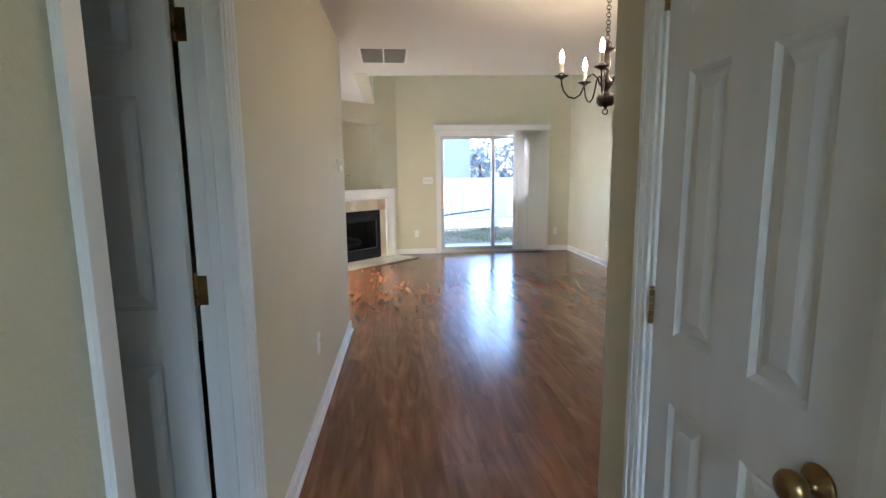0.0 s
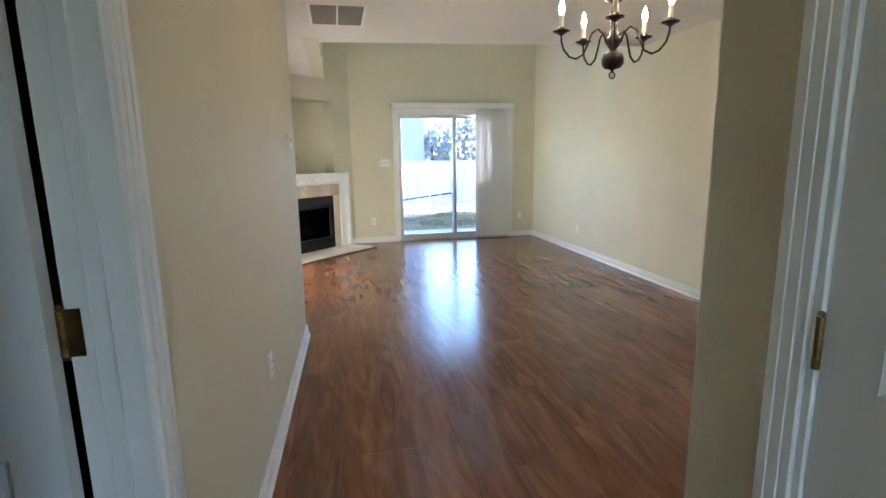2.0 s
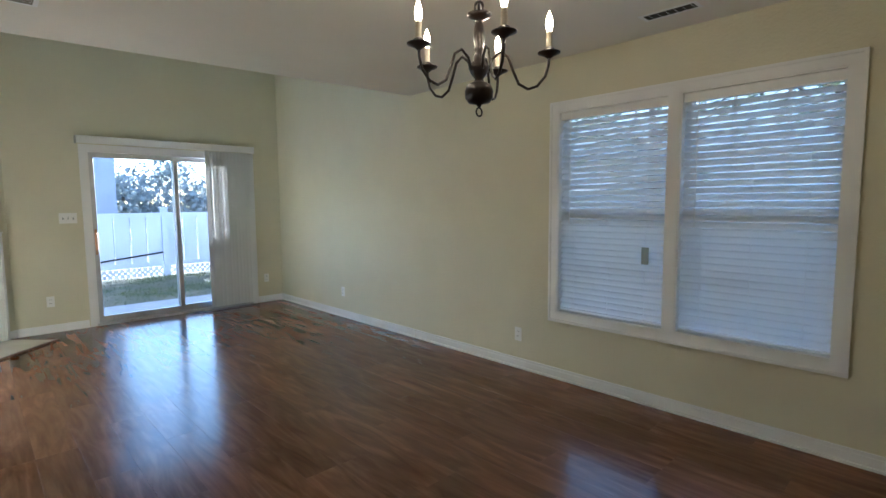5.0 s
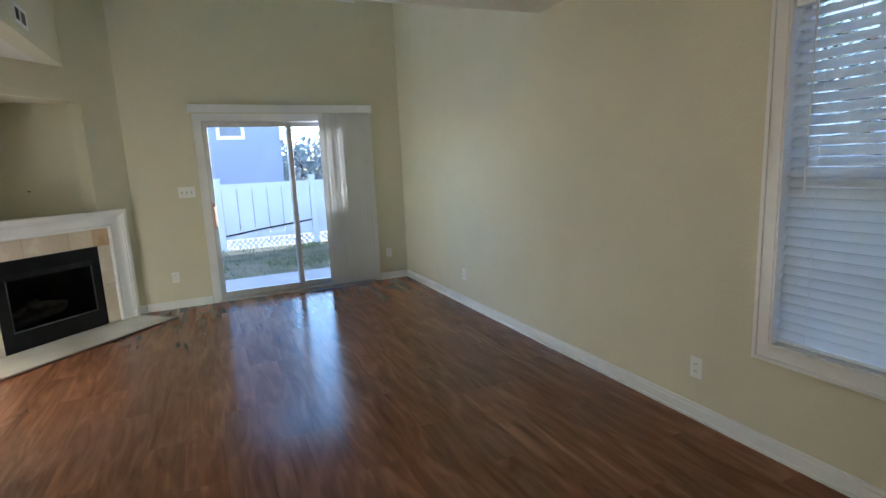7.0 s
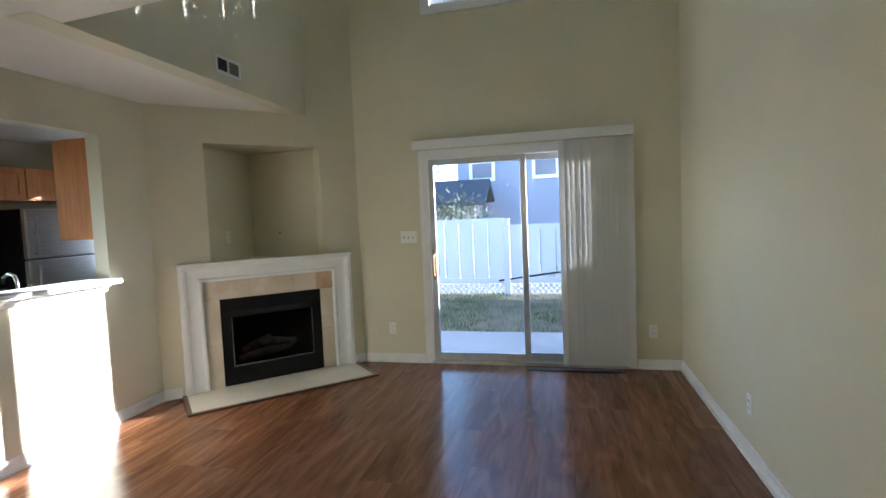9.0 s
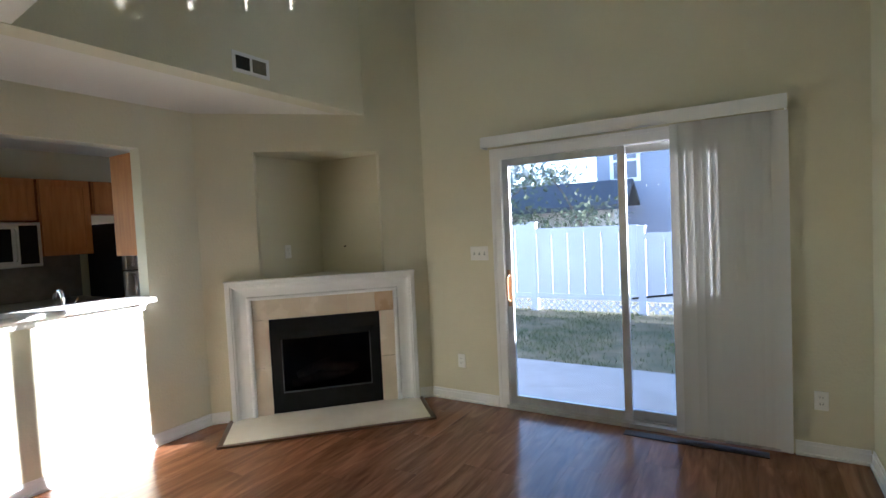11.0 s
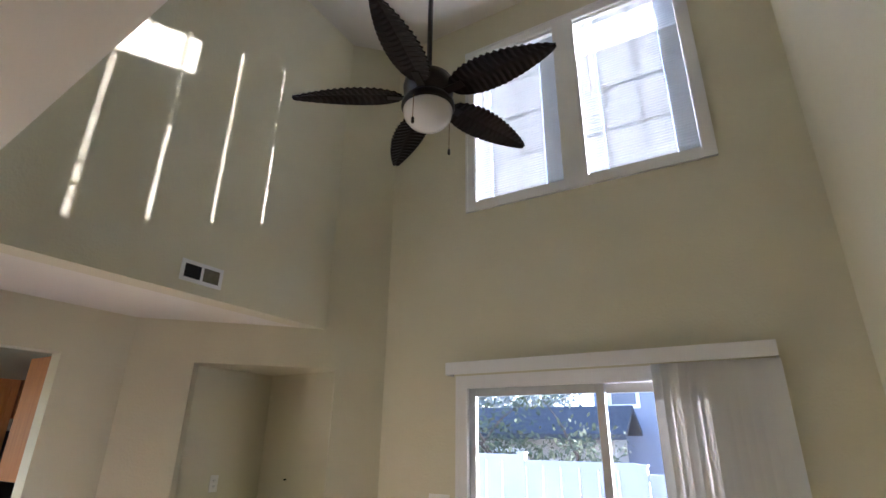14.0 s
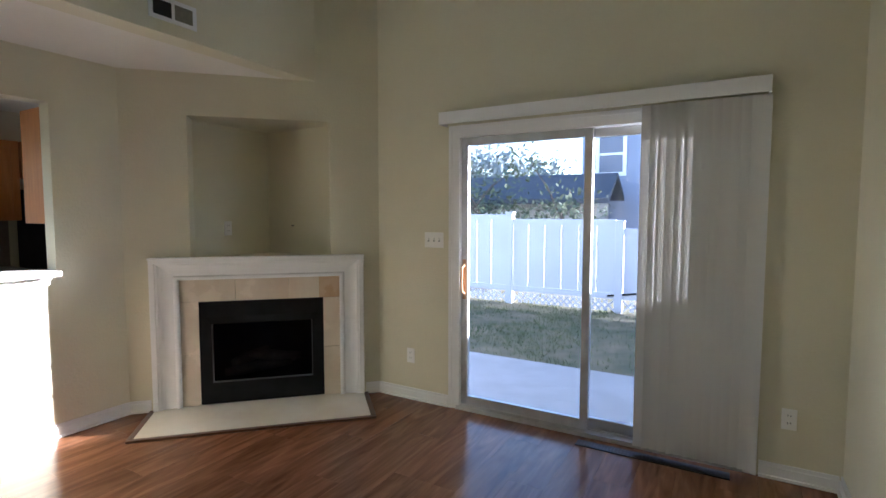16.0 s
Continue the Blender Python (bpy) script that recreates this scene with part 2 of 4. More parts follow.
def add_tube(bm, pts, r, seg=8):
    """A round bar along points."""
    pts = [Vector(p) for p in pts]
    rings = []
    for i, p in enumerate(pts):
        d = (pts[min(i + 1, len(pts) - 1)] - pts[max(i - 1, 0)]).normalized()
        u = d.orthogonal().normalized() if i == 0 else (u - d * u.dot(d)).normalized()
        w = d.cross(u)
        rr = r[i] if isinstance(r, (list, tuple)) else r
        rings.append([bm.verts.new(p + (u * math.cos(2 * math.pi * k / seg) + w * math.sin(2 * math.pi * k / seg)) * rr) for k in range(seg)])
    for a, b in zip(rings, rings[1:]):
        for k in range(seg):
            bm.faces.new((a[k], a[(k + 1) % seg], b[(k + 1) % seg], b[k]))
    bm.faces.new(rings[0]), bm.faces.new(rings[-1])


def tube(name, pts, r, mat, parent=None, seg=8):
    bm = bmesh.new()
    add_tube(bm, pts, r, seg)
    return finish(name, bm, mat, parent, smooth=True)


def add_torus(bm, R, r, m=ID, seg=16, sides=6):
    rings = []
    for i in range(seg):
        a = 2 * math.pi * i / seg
        rings.append([bm.verts.new(m @ Vector(((R + r * math.cos(b)) * math.cos(a), (R + r * math.cos(b)) * math.sin(a), r * math.sin(b)))) for b in (2 * math.pi * k / sides for k in range(sides))])
    for i in range(seg):
        a, b = rings[i], rings[(i + 1) % seg]
        for k in range(sides):
            bm.faces.new((a[k], b[k], b[(k + 1) % sides], a[(k + 1) % sides]))


def empty(name, label, category, at=(0, 0, 0), group="", kind=""):
    e = new(name)
    e.location = at
    e.empty_display_size = 0.1
    bpy.context.view_layer.update()
    return tagged(e, label, category, group, kind)


def under(parent, *obs):
    """Puts parts, made in world place, under a thing."""
    for o in obs:
        o.parent = parent
        o.matrix_parent_inverse = Matrix.Translation(parent.location).inverted()
    return parent


def wall_y(name, x, y0, y1, z0, z1, t, holes, mat, label):
    """Wall in the plane x, thickness t towards +x (or -x if negative), with holes (y0, y1, z0, z1) through it."""
    cuts = sorted({y0, y1, *(h[0] for h in holes), *(h[1] for h in holes)})
    lst = []
    for a, b in zip(cuts, cuts[1:]):
        c = (a + b) / 2
        zs = [z0]
        for h in sorted((h for h in holes if h[0] < c < h[1]), key=lambda h: h[2]):
            zs += [h[2], h[3]]
        zs.append(z1)
        for i in range(0, len(zs), 2):
            if zs[i + 1] - zs[i] > 1e-4:
                lst.append((min(x, x + t), max(x, x + t), a, b, zs[i], zs[i + 1]))
    return tagged(boxes(name, lst, mat), label, "wall", kind="structure")


def wall_x(name, y, x0, x1, z0, z1, t, holes, mat, label):
    cuts = sorted({x0, x1, *(h[0] for h in holes), *(h[1] for h in holes)})
    lst = []
    for a, b in zip(cuts, cuts[1:]):
        c = (a + b) / 2
        zs = [z0]
        for h in sorted((h for h in holes if h[0] < c < h[1]), key=lambda h: h[2]):
            zs += [h[2], h[3]]
        zs.append(z1)
        for i in range(0, len(zs), 2):
            if zs[i + 1] - zs[i] > 1e-4:
                lst.append((a, b, min(y, y + t), max(y, y + t), zs[i], zs[i + 1]))
    return tagged(boxes(name, lst, mat), label, "wall", kind="structure")


# ---- plan ----
XE, YB, XR, XW, XU = 3.306, 8.776, 0.85, -0.95, -0.01
CEIL, HIGH = 2.44, 5.25
DINE_S = 1.73                     # dining room's south wall
HALL_END = 4.62                   # end of the hall's west wall
FLIGHT = Matrix.Translation((-0.19, HALL_END, 0)) @ Matrix.Rotation(radians(-1.76), 4, "Z")   # hall wall's own axes: y along it, x across
SL = (1.04, 2.86, 0.0, 2.0)       # sliding door's opening
WE = [(3.27, 4.09, 0.53, 2.05), (2.38, 3.20, 0.53, 2.05)]   # dining windows
WK = (-2.62, -2.06, 0.98, 2.08)    # kitchen window
WU = [(1.13, 1.87, 3.39, 4.83), (2.02, 2.77, 3.39, 4.83)]   # high windows

# walls
wall_y("wall_east", XE, -1.2, YB + 0.15, -0.3, HIGH + 0.2, 0.15, WE, M_WALL, "beige painted wall with two blind-covered windows")
wall_x("wall_north", YB, -3.6, XE, -0.3, HIGH + 0.2, 0.15, [SL, WK, *WU], M_WALL, "tall beige painted wall with sliding patio door")
wall_x("wall_dining_south", DINE_S, XR + 0.12, XE, 0, CEIL, -0.12, [], M_WALL, "beige painted dining room end wall")
wall_y("wall_hall_east", XR, -1.2, DINE_S, 0, CEIL, 0.12, [(0.855, 1.47, 0, 2.03)], M_WALL, "beige textured hall wall with a closet door")
wall_x("wall_entry", -1.2, -3.6, XE, 0, CEIL, -0.12, [(0.22, 0.76, 0, 2.06)], M_WALL, "beige painted entry wall")
hall = boxes("wall_hall_west", [(-0.12, 0, -5.8, -3.47, 0, CEIL), (-0.12, 0, -2.79, 0, 0, CEIL), (-0.12, 0, -3.47, -2.79, 2.03, CEIL)], M_WALL, m=FLIGHT)
tagged(hall, "beige textured hall wall with an open door", "wall", kind="structure")
wall_x("wall_kitchen_south", HALL_END, -3.6, -0.32, 0, CEIL, -0.12, [], M_WALL, "beige painted kitchen end wall")
wall_y("wall_west", XW, HALL_END, 7.5, 0, CEIL, -0.12, [(5.65, 7.09, 1.05, 2.13)], M_WALL, "beige half wall with a kitchen pass-through")
# the hole here is added out of view to let sky light in
wall_y("wall_kitchen_west", -3.45, -1.2, YB, 0, CEIL, -0.15, [(4.75, 6.0, 1.0, 2.15)], M_WALL, "beige painted kitchen wall with an added unseen opening for daylight")
wall_y("wall_upper_west", XU, 5.94, 8.44, CEIL - 0.003, HIGH, -0.15, [], M_WALL, "tall beige upper wall above the lowered ceiling")
wall_x("wall_upper_south", 5.82, XU, XE, CEIL + 0.1, HIGH, -0.12, [], M_WALL, "plain beige wall above the flat ceiling")

# outer cladding on the garden side, unseen, added dark to weaken sun bounce
bm = bmesh.new()
for k in range(42):
    z = -0.1 + k * 0.13
    for x0, x1 in ((WK[1] + 0.1, SL[0] - 0.1), (SL[1] + 0.1, XE + 0.15), (-3.6, WK[0] - 0.1)) if z < 2.1 else ((-3.6, WU[0][0] - 0.1), (WU[1][1] + 0.1, XE + 0.15)) if 3.2 < z < 4.9 else ((-3.6, XE + 0.15),):
        add_box(bm, x0, x1, YB + 0.152, YB + 0.168, z, z + 0.12)
tagged(finish("wall_bounce_cladding", bm, M_SIDING), "unseen grey-blue lap siding, added on the garden side to weaken bounced sun", "siding", kind="structure")

# corner wall behind the fireplace, at 45 degrees: local x along it, y into the room corner
K0 = Vector((-0.95, 7.5, 0))
LEN = math.hypot(1.276, 1.276)
CORNER = Matrix.Translation(K0) @ Matrix.Rotation(radians(45), 4, "Z")
N0, N1, NZ0, NZ1 = 0.43, 1.43, 1.10, 2.14      # niche
F0, F1, FZ = 0.47, 1.36, 0.79                   # firebox
bm = bmesh.new()
for b in ((0, N0, 0, 0.18, 0, CEIL), (N1, LEN, 0, 0.18, 0, CEIL), (N0, N1, 0, 0.18, FZ, NZ0), (N0, N1, 0, 0.18, NZ1, CEIL), (N0, F0, 0, 0.1, 0, FZ), (F1, N1, 0, 0.1, 0, FZ)):
    add_box(bm, *b, m=CORNER)
tagged(finish("wall_corner", bm, M_WALL), "angled beige wall with a niche over the fireplace", "wall", kind="structure")
bm = bmesh.new()
add_box(bm, (XU + 0.95) * math.sqrt(2), LEN, 0, 0.1, CEIL, HIGH, m=CORNER)
tagged(finish("wall_corner_upper", bm, M_WALL), "angled beige wall running up to the high ceiling", "wall", kind="structure")
# niche: square to the house, its back is a corner
a, b, c = CORNER @ Vector((N0, 0.178, 0)), CORNER @ Vector((N1, 0.178, 0)), None
c = Vector((a.x, b.y, 0))
bm = bmesh.new()
add_box(bm, a.x - 0.06, a.x, a.y - 0.08, c.y + 0.06, NZ0 - 0.05, NZ1 + 0.05)
add_box(bm, a.x, b.x + 0.08, c.y, c.y + 0.06, NZ0 - 0.05, NZ1 + 0.05)
tagged(finish("wall_niche_back", bm, M_WALL), "beige inner sides of the corner niche", "wall", kind="structure")
prism("niche_lid", [(a.x, a.y), (b.x, b.y), (c.x, c.y)], NZ1, NZ1 + 0.05, M_WALL, bpy.data.objects["wall_niche_back"])
prism("niche_floor", [(a.x, a.y), (b.x, b.y), (c.x, c.y)], NZ0 - 0.05, NZ0, M_WALL, bpy.data.objects["wall_niche_back"])

# ceilings
low = prism("ceiling_low", [(-3.6, -1.3), (XE + 0.1, -1.3), (XE + 0.1, 5.82), (XU - 0.03, 6.09), (XU - 0.03, 8.42), (0.30, YB + 0.05), (-3.6, YB + 0.05)], CEIL, CEIL + 0.12, M_CEIL)
tagged(low, "flat beige ceiling with textured paint", "ceiling", kind="structure")
tagged(boxes("ceiling_high", [(-0.3, XE + 0.1, 5.7, YB + 0.1, HIGH, HIGH + 0.12)], M_CEIL), "high flat beige ceiling", "ceiling", kind="structure")

# floor: underlay sheet; the planks lie on it
floor = tagged(boxes("floor", [(-3.6, XE, -1.3, YB, -0.25, -0.008)], M_SUB), "glossy red-brown laminate plank floor", "floor", kind="structure")

# baseboards
def base(name, p, q, h=0.085, t=0.014):
    """Baseboard with a stepped top along p to q, standing to the left of that way."""
    d = (Vector((*q, 0)) - Vector((*p, 0)))
    n = d.length
    m = Matrix.Translation((*p, 0)) @ Matrix.Rotation(math.atan2(d.y, d.x), 4, "Z")
    bm = bmesh.new()
    add_box(bm, 0, n, 0, t, 0, h * 0.75, m)
    add_box(bm, 0, n, 0, t * 0.6, h * 0.75 , h, m)
    add_box(bm, 0, n, t, t + 0.012, 0, 0.016, m)
    return tagged(finish(name, bm, M_TRIM), "white painted baseboard with quarter round", "baseboard", kind="structure")


hw = lambda y, x=0.0: tuple((FLIGHT @ Vector((x, y, 0)))[:2])
base("baseboard_east", (XE, DINE_S), (XE, YB))
base("baseboard_north", (XE - 0.015, YB), (SL[1] + 0.075, YB))
base("baseboard_north", (SL[0] - 0.075, YB), (0.33, YB))
base("baseboard_corner", (0.326, YB), tuple((CORNER @ Vector((1.69, 0, 0)))[:2]))
base("baseboard_corner", tuple((CORNER @ Vector((0.14, 0, 0)))[:2]), (XW, 7.5))
base("baseboard_west", (XW, 7.5), (XW, HALL_END))
base("baseboard_hall", hw(0.012), hw(-2.728))
base("baseboard_hall", hw(-3.532), hw(-5.5))
base("baseboard_hall_end", hw(0.0, -0.3), hw(0.0, 0.012))
base("baseboard_dining", (XR + 0.12, DINE_S), (XE, DINE_S)) 
base("baseboard_hall_east", (XR, 1.56), (XR, DINE_S + 0.012))


# ---- foyer ----
def casing(name, m, y0, y1, top, w=0.062, depth=0.12, jamb=True):
    """Door casing and jamb. Local: wall face at x=0, room towards +x, y along the wall."""
    bm = bmesh.new()
    for a, b in ((y0 - w, y0), (y1, y1 + w)):
        inner = a if b == y1 + w else b
        s = 1 if inner == a else -1
        add_box(bm, 0, 0.012, a, b, 0, top + w, m)
        add_box(bm, 0.012, 0.0155, min(inner + s * 0.018, inner + s * w), max(inner + s * 0.018, inner + s * w), 0, top + w, m)
        add_box(bm, 0.0155, 0.019, min(inner + s * 0.04, inner + s * w), max(inner + s * 0.04, inner + s * w), 0, top + w, m)
    add_box(bm, 0, 0.012, y0, y1, top, top + w, m)
    add_box(bm, 0.012, 0.019, y0, y1, top + 0.018, top + w, m)
    if jamb:
        add_box(bm, -depth, 0.004, y0, y0 + 0.016, 0, top, m)
        add_box(bm, -depth, 0.004, y1 - 0.016, y1, 0, top, m)
        add_box(bm, -depth, 0.004, y0 + 0.016, y1 - 0.016, top - 0.016, top, m)
        add_box(bm, -depth * 0.62, -depth * 0.36, y1 - 0.027, y1 - 0.016, 0, top - 0.016, m)
        add_box(bm, -depth * 0.62, -depth * 0.36, y0 + 0.016, y0 + 0.027, 0, top - 0.016, m)
    return tagged(finish(name, bm, M_TRIM, bevel=0.0016), "white painted moulded door casing and jamb", "door frame", kind="structure")


def panel_door(name, w, h, label, knob_side=1):
    """Six-panel door. Local: hinge edge at the origin, leaf along +x, its front towards -y."""
    e = empty(name, label, "door")
    t = 0.035
    xs = [(0.092, w / 2 - 0.055), (w / 2 + 0.055, w - 0.092)]
    zs = [(0.22, 0.80), (0.97, 1.58), (1.70, 1.90)]
    bm = bmesh.new()
    xc = sorted({0, w, *(v for p in xs for v in p)})
    zc = sorted({0, h, *(v for p in zs for v in p)})
    for x0, x1 in zip(xc, xc[1:]):
        for z0, z1 in zip(zc, zc[1:]):
            if (x0, x1) in xs and (z0, z1) in zs:
                add_box(bm, x0, x1, 0.008, t - 0.008, z0, z1)
            else:
                add_box(bm, x0, x1, 0, t, z0, z1)
    bmesh.ops.remove_doubles(bm, verts=bm.verts, dist=1e-5)
    slab = finish("leaf", bm, M_DOOR, e)
    for x0, x1 in xs:
        for z0, z1 in zs:
            bm = bmesh.new()
            for y0, y1 in ((0.008, 0.001), (t - 0.008, t - 0.001)):
                o, i = 0.022, 0.048
                lo = [bm.verts.new((x, y0, z)) for x, z in ((x0 + o, z0 + o), (x1 - o, z0 + o), (x1 - o, z1 - o), (x0 + o, z1 - o))]
                hi = [bm.verts.new((x, y1, z)) for x, z in ((x0 + i, z0 + i), (x1 - i, z0 + i), (x1 - i, z1 - i), (x0 + i, z1 - i))]
                bm.faces.new(hi)
                for k in range(4):
                    bm.faces.new((lo[k], lo[(k + 1) % 4], hi[(k + 1) % 4], hi[k]))
                s = 1 if y0 < t / 2 else -1
                for q in range(4):          # ogee lip round the recess
                    pa = [(x0, z0), (x1, z0), (x1, z1), (x0, z1)]
                    pb = [(x0 + 0.012, z0 + 0.012), (x1 - 0.012, z0 + 0.012), (x1 - 0.012, z1 - 0.012), (x0 + 0.012, z1 - 0.012)]
                    ye = 0 if s > 0 else t
                    v = [bm.verts.new((*p[:1], yy, p[1])) for p, yy in ((pa[q], ye + s * 0.001), (pa[(q + 1) % 4], ye + s * 0.001), (pb[(q + 1) % 4], ye + s * 0.008), (pb[q], ye + s * 0.008))]
                    bm.faces.new(v)
            finish("panel", bm, M_DOOR, e)
    for y, s in ((0, -1), (t, 1)):
        m = Matrix.Translation((w - 0.055, y, 0.865)) @ Matrix.Rotation(radians(90 if s < 0 else -90), 4, "X")
        lathe("knob", [(0.032, 0), (0.034, 0.004), (0.028, 0.010), (0.012, 0.014), (0.011, 0.030), (0.020, 0.034), (0.027, 0.044), (0.028, 0.054), (0.022, 0.064), (0.010, 0.068)], M_BRASS, e, m)
    return e


def hinge(m, leaves=True):
    """Brass butt hinge: knuckle along z, leaves along -y and +x."""
    bm = bmesh.new()
    for k in range(5):
        add_lathe(bm, [(0.0065, -0.045 + k * 0.018), (0.0065, -0.029 + k * 0.018)], 10, m)
    add_lathe(bm, [(0.004, 0.045), (0.007, 0.048), (0.003, 0.053)], 10, m)
    if leaves:
        add_box(bm, -0.034, 0, -0.0015, 0.0015, -0.045, 0.045, m)
        add_box(bm, -0.0015, 0.0015, -0.03, 0, -0.045, 0.045, m)
    for z in (-0.03, 0, 0.03) if leaves else ():
        add_box(bm, -0.026, -0.02, -0.0025, 0.0015, z - 0.003, z + 0.003, m)
    return tagged(finish("hinge", bm, M_BRASS), "aged brass butt hinge on a door jamb", "hinge", group="door hinges")


# open door in the hall's west wall, swung into the dark room behind it
casing("door_frame_hall", FLIGHT, -3.47, -2.79, 2.03)
d1 = panel_door("panel_door", 0.64, 2.0, "white six-panel interior door standing open")
d1.matrix_world = FLIGHT @ Matrix.Translation((-0.131, -2.813, 0.012)) @ Matrix.Rotation(radians(180), 4, "Z")
for z in (0.29, 1.03, 1.79):
    hinge(FLIGHT @ Matrix.Translation((-0.125, -2.812, z)) @ Matrix.Rotation(radians(180), 4, "Z"))
# closed closet door in the hall's east wall
EAST = Matrix.Translation((XR, 0, 0)) @ Matrix.Rotation(radians(180), 4, "Z")
casing("door_frame_closet", EAST, -1.47, -0.855, 2.03)
d2 = panel_door("panel_door", 0.575, 2.0, "white six-panel closet door with a brass knob, closed")
d2.matrix_world = Matrix.Translation((XR + 0.004, 1.452, 0.012)) @ Matrix.Rotation(radians(-90), 4, "Z")
for z in (0.29, 1.03, 1.79):
    hinge(Matrix.Translation((XR - 0.003, 1.454, z)), False)
boxes("wall_closet", [(XR + 0.7, XR + 0.75, 0.3, 1.6, 0, CEIL)], M_WALL)
tagged(bpy.data.objects["wall_closet"], "plain beige closet wall", "wall", kind="structure")


def plate(name, m, gangs, label, toggle):
    """Wall plate, its face towards local -y, centred on the origin."""
    w = 0.07 + 0.046 * (gangs - 1)
    e = empty(name, label, "wall plate")
    bm = bmesh.new()
    add_box(bm, -w / 2, w / 2, -0.005, 0.001, -0.0575, 0.0575)
    finish("cover", bm, M_PLASTIC, e, bevel=0.002)
    for g in range(gangs):
        x = (g - (gangs - 1) / 2) * 0.046
        if toggle:
            boxes("slot", [(x - 0.006, x + 0.006, -0.0058, -0.004, -0.013, 0.013)], M_GREY, e)
            boxes("toggle", [(x - 0.004, x + 0.004, -0.014, -0.0055, 0.0, 0.010)], M_PLASTIC, e)
        else:
            for z in (-0.02, 0.02):
                boxes("socket", [(x - 0.016, x + 0.016, -0.0075, -0.0045, z - 0.0135, z + 0.0135)], M_PLASTIC, e, bevel=0.002)
                boxes("slots", [(x - 0.008, x - 0.005, -0.0082, -0.007, z - 0.003, z + 0.006), (x + 0.005, x + 0.008, -0.0082, -0.007, z - 0.003, z + 0.006)], M_GAP, e)
    e.matrix_world = m
    return e


plate("light_switch", Matrix.Translation((0.84, YB, 1.245)), 3, "ivory triple toggle switch plate on the wall", True)
for m in (Matrix.Translation((0.63, YB, 0.34)), Matrix.Translation((3.065, YB, 0.34)),
          Matrix.Translation((XE, 4.465, 0.285)) @ Matrix.Rotation(radians(-90), 4, "Z"), Matrix.Translation((XE, 7.15, 0.31)) @ Matrix.Rotation(radians(-90), 4, "Z"),
          FLIGHT @ Matrix.Translation((0, -1.55, 0.42)) @ Matrix.Rotation(radians(90), 4, "Z"),
          Matrix.Translation((c.x, c.y - 0.42, NZ0 + 0.22)) @ Matrix.Rotation(radians(90), 4, "Z")):
    tagged(plate("outlet", m, 1, "ivory duplex outlet plate on the wall", False), group="wall outlets")
th = empty("thermostat", "white wall thermostat with a grey display", "thermostat")
boxes("housing", [(0, 0.028, -0.058, 0.058, -0.045, 0.045)], M_PLASTIC, th, bevel=0.004)
boxes("display", [(0.0275, 0.0295, -0.03, 0.03, -0.005, 0.03)], M_GREY, th)
th.matrix_world = FLIGHT @ Matrix.Translation((0, -0.42, 1.44))


crumb = empty("debris_speck", "tiny dark speck of debris on the floor", "debris", (0.73, 3.68, 0))
bm = bmesh.new()
bmesh.ops.create_icosphere(bm, subdivisions=1, radius=0.008, matrix=Matrix.Translation((0.73, 3.68, 0.004)) @ Matrix.Diagonal((1.6, 0.9, 0.5, 1)))
under(crumb, finish("crumb", bm, M_GAP))


# ---- registers and grilles ----
def grille(name, m, w, h, split, label, slats=10, dark=M_GAP):
    """Louvred grille in the local xz plane, face towards -y."""
    e = empty(name, label, "air vent")
    f = 0.022
    bm = bmesh.new()
    for b in ((-w / 2, w / 2, -0.008, 0.001, -h / 2, -h / 2 + f), (-w / 2, w / 2, -0.008, 0.001, h / 2 - f, h / 2), (-w / 2, -w / 2 + f, -0.008, 0.001, -h / 2 + f, h / 2 - f), (w / 2 - f, w / 2, -0.008, 0.001, -h / 2 + f, h / 2 - f)):
        add_box(bm, *b)
    if split:
        add_box(bm, -f / 3, f / 3, -0.007, 0.001, -h / 2 + f, h / 2 - f)
    finish("frame", bm, M_TRIM, e)
    boxes("duct", [(-w / 2 + f, w / 2 - f, -0.0005, 0.0005, -h / 2 + f, h / 2 - f)], dark, e)
    if not slats:
        boxes("damper", [(0.008, w / 2 - f, -0.004, -0.001, -h / 2 + f, h / 2 - f)], M_FILTER, e)
    bm = bmesh.new()
    for k in range(max(slats, 0)):
        z = -h / 2 + f + (h - 2 * f) * (k + 0.5) / slats
        add_box(bm, -w / 2 + f, w / 2 - f, -0.0045, -0.0035, -0.3 * h / slats, 0.3 * h / slats, Matrix.Translation((0, 0, z)) @ Matrix.Rotation(radians(35), 4, "X"))
    if slats:
        finish("louvres", bm, M_TRIM, e)
    e.matrix_world = m
    return e


M_FILTER = surface("grey_filter", (0.16, 0.15, 0.11), (0.22, 0.20, 0.15), 0.9, 30)
FLATC = Matrix.Rotation(radians(-90), 4, "X")
grille("return_grille", Matrix.Translation((0.165, 5.13, CEIL)) @ FLATC, 0.44, 0.60, True, "white return air grille in the ceiling", 26, M_FILTER)
grille("ceiling_register", Matrix.Translation((2.99, 3.16, CEIL)) @ FLATC, 0.12, 0.32, False, "white supply register in the dining ceiling", 6)
grille("wall_register", Matrix.Translation((XU, 7.33, 2.57)) @ Matrix.Rotation(radians(90), 4, "Z"), 0.28, 0.13, True, "white two-part wall register", 0)
reg = empty("floor_register", "dark brown floor register by the patio door", "floor vent")
bm = bmesh.new()
add_box(bm, 1.96, 2.80, 8.62, 8.70, 0, 0.006)
for k in range(40):
    add_box(bm, 1.98 + k * 0.02, 1.99 + k * 0.02, 8.63, 8.69, 0.006, 0.008)
under(reg, finish("plate", bm, M_BRONZE))

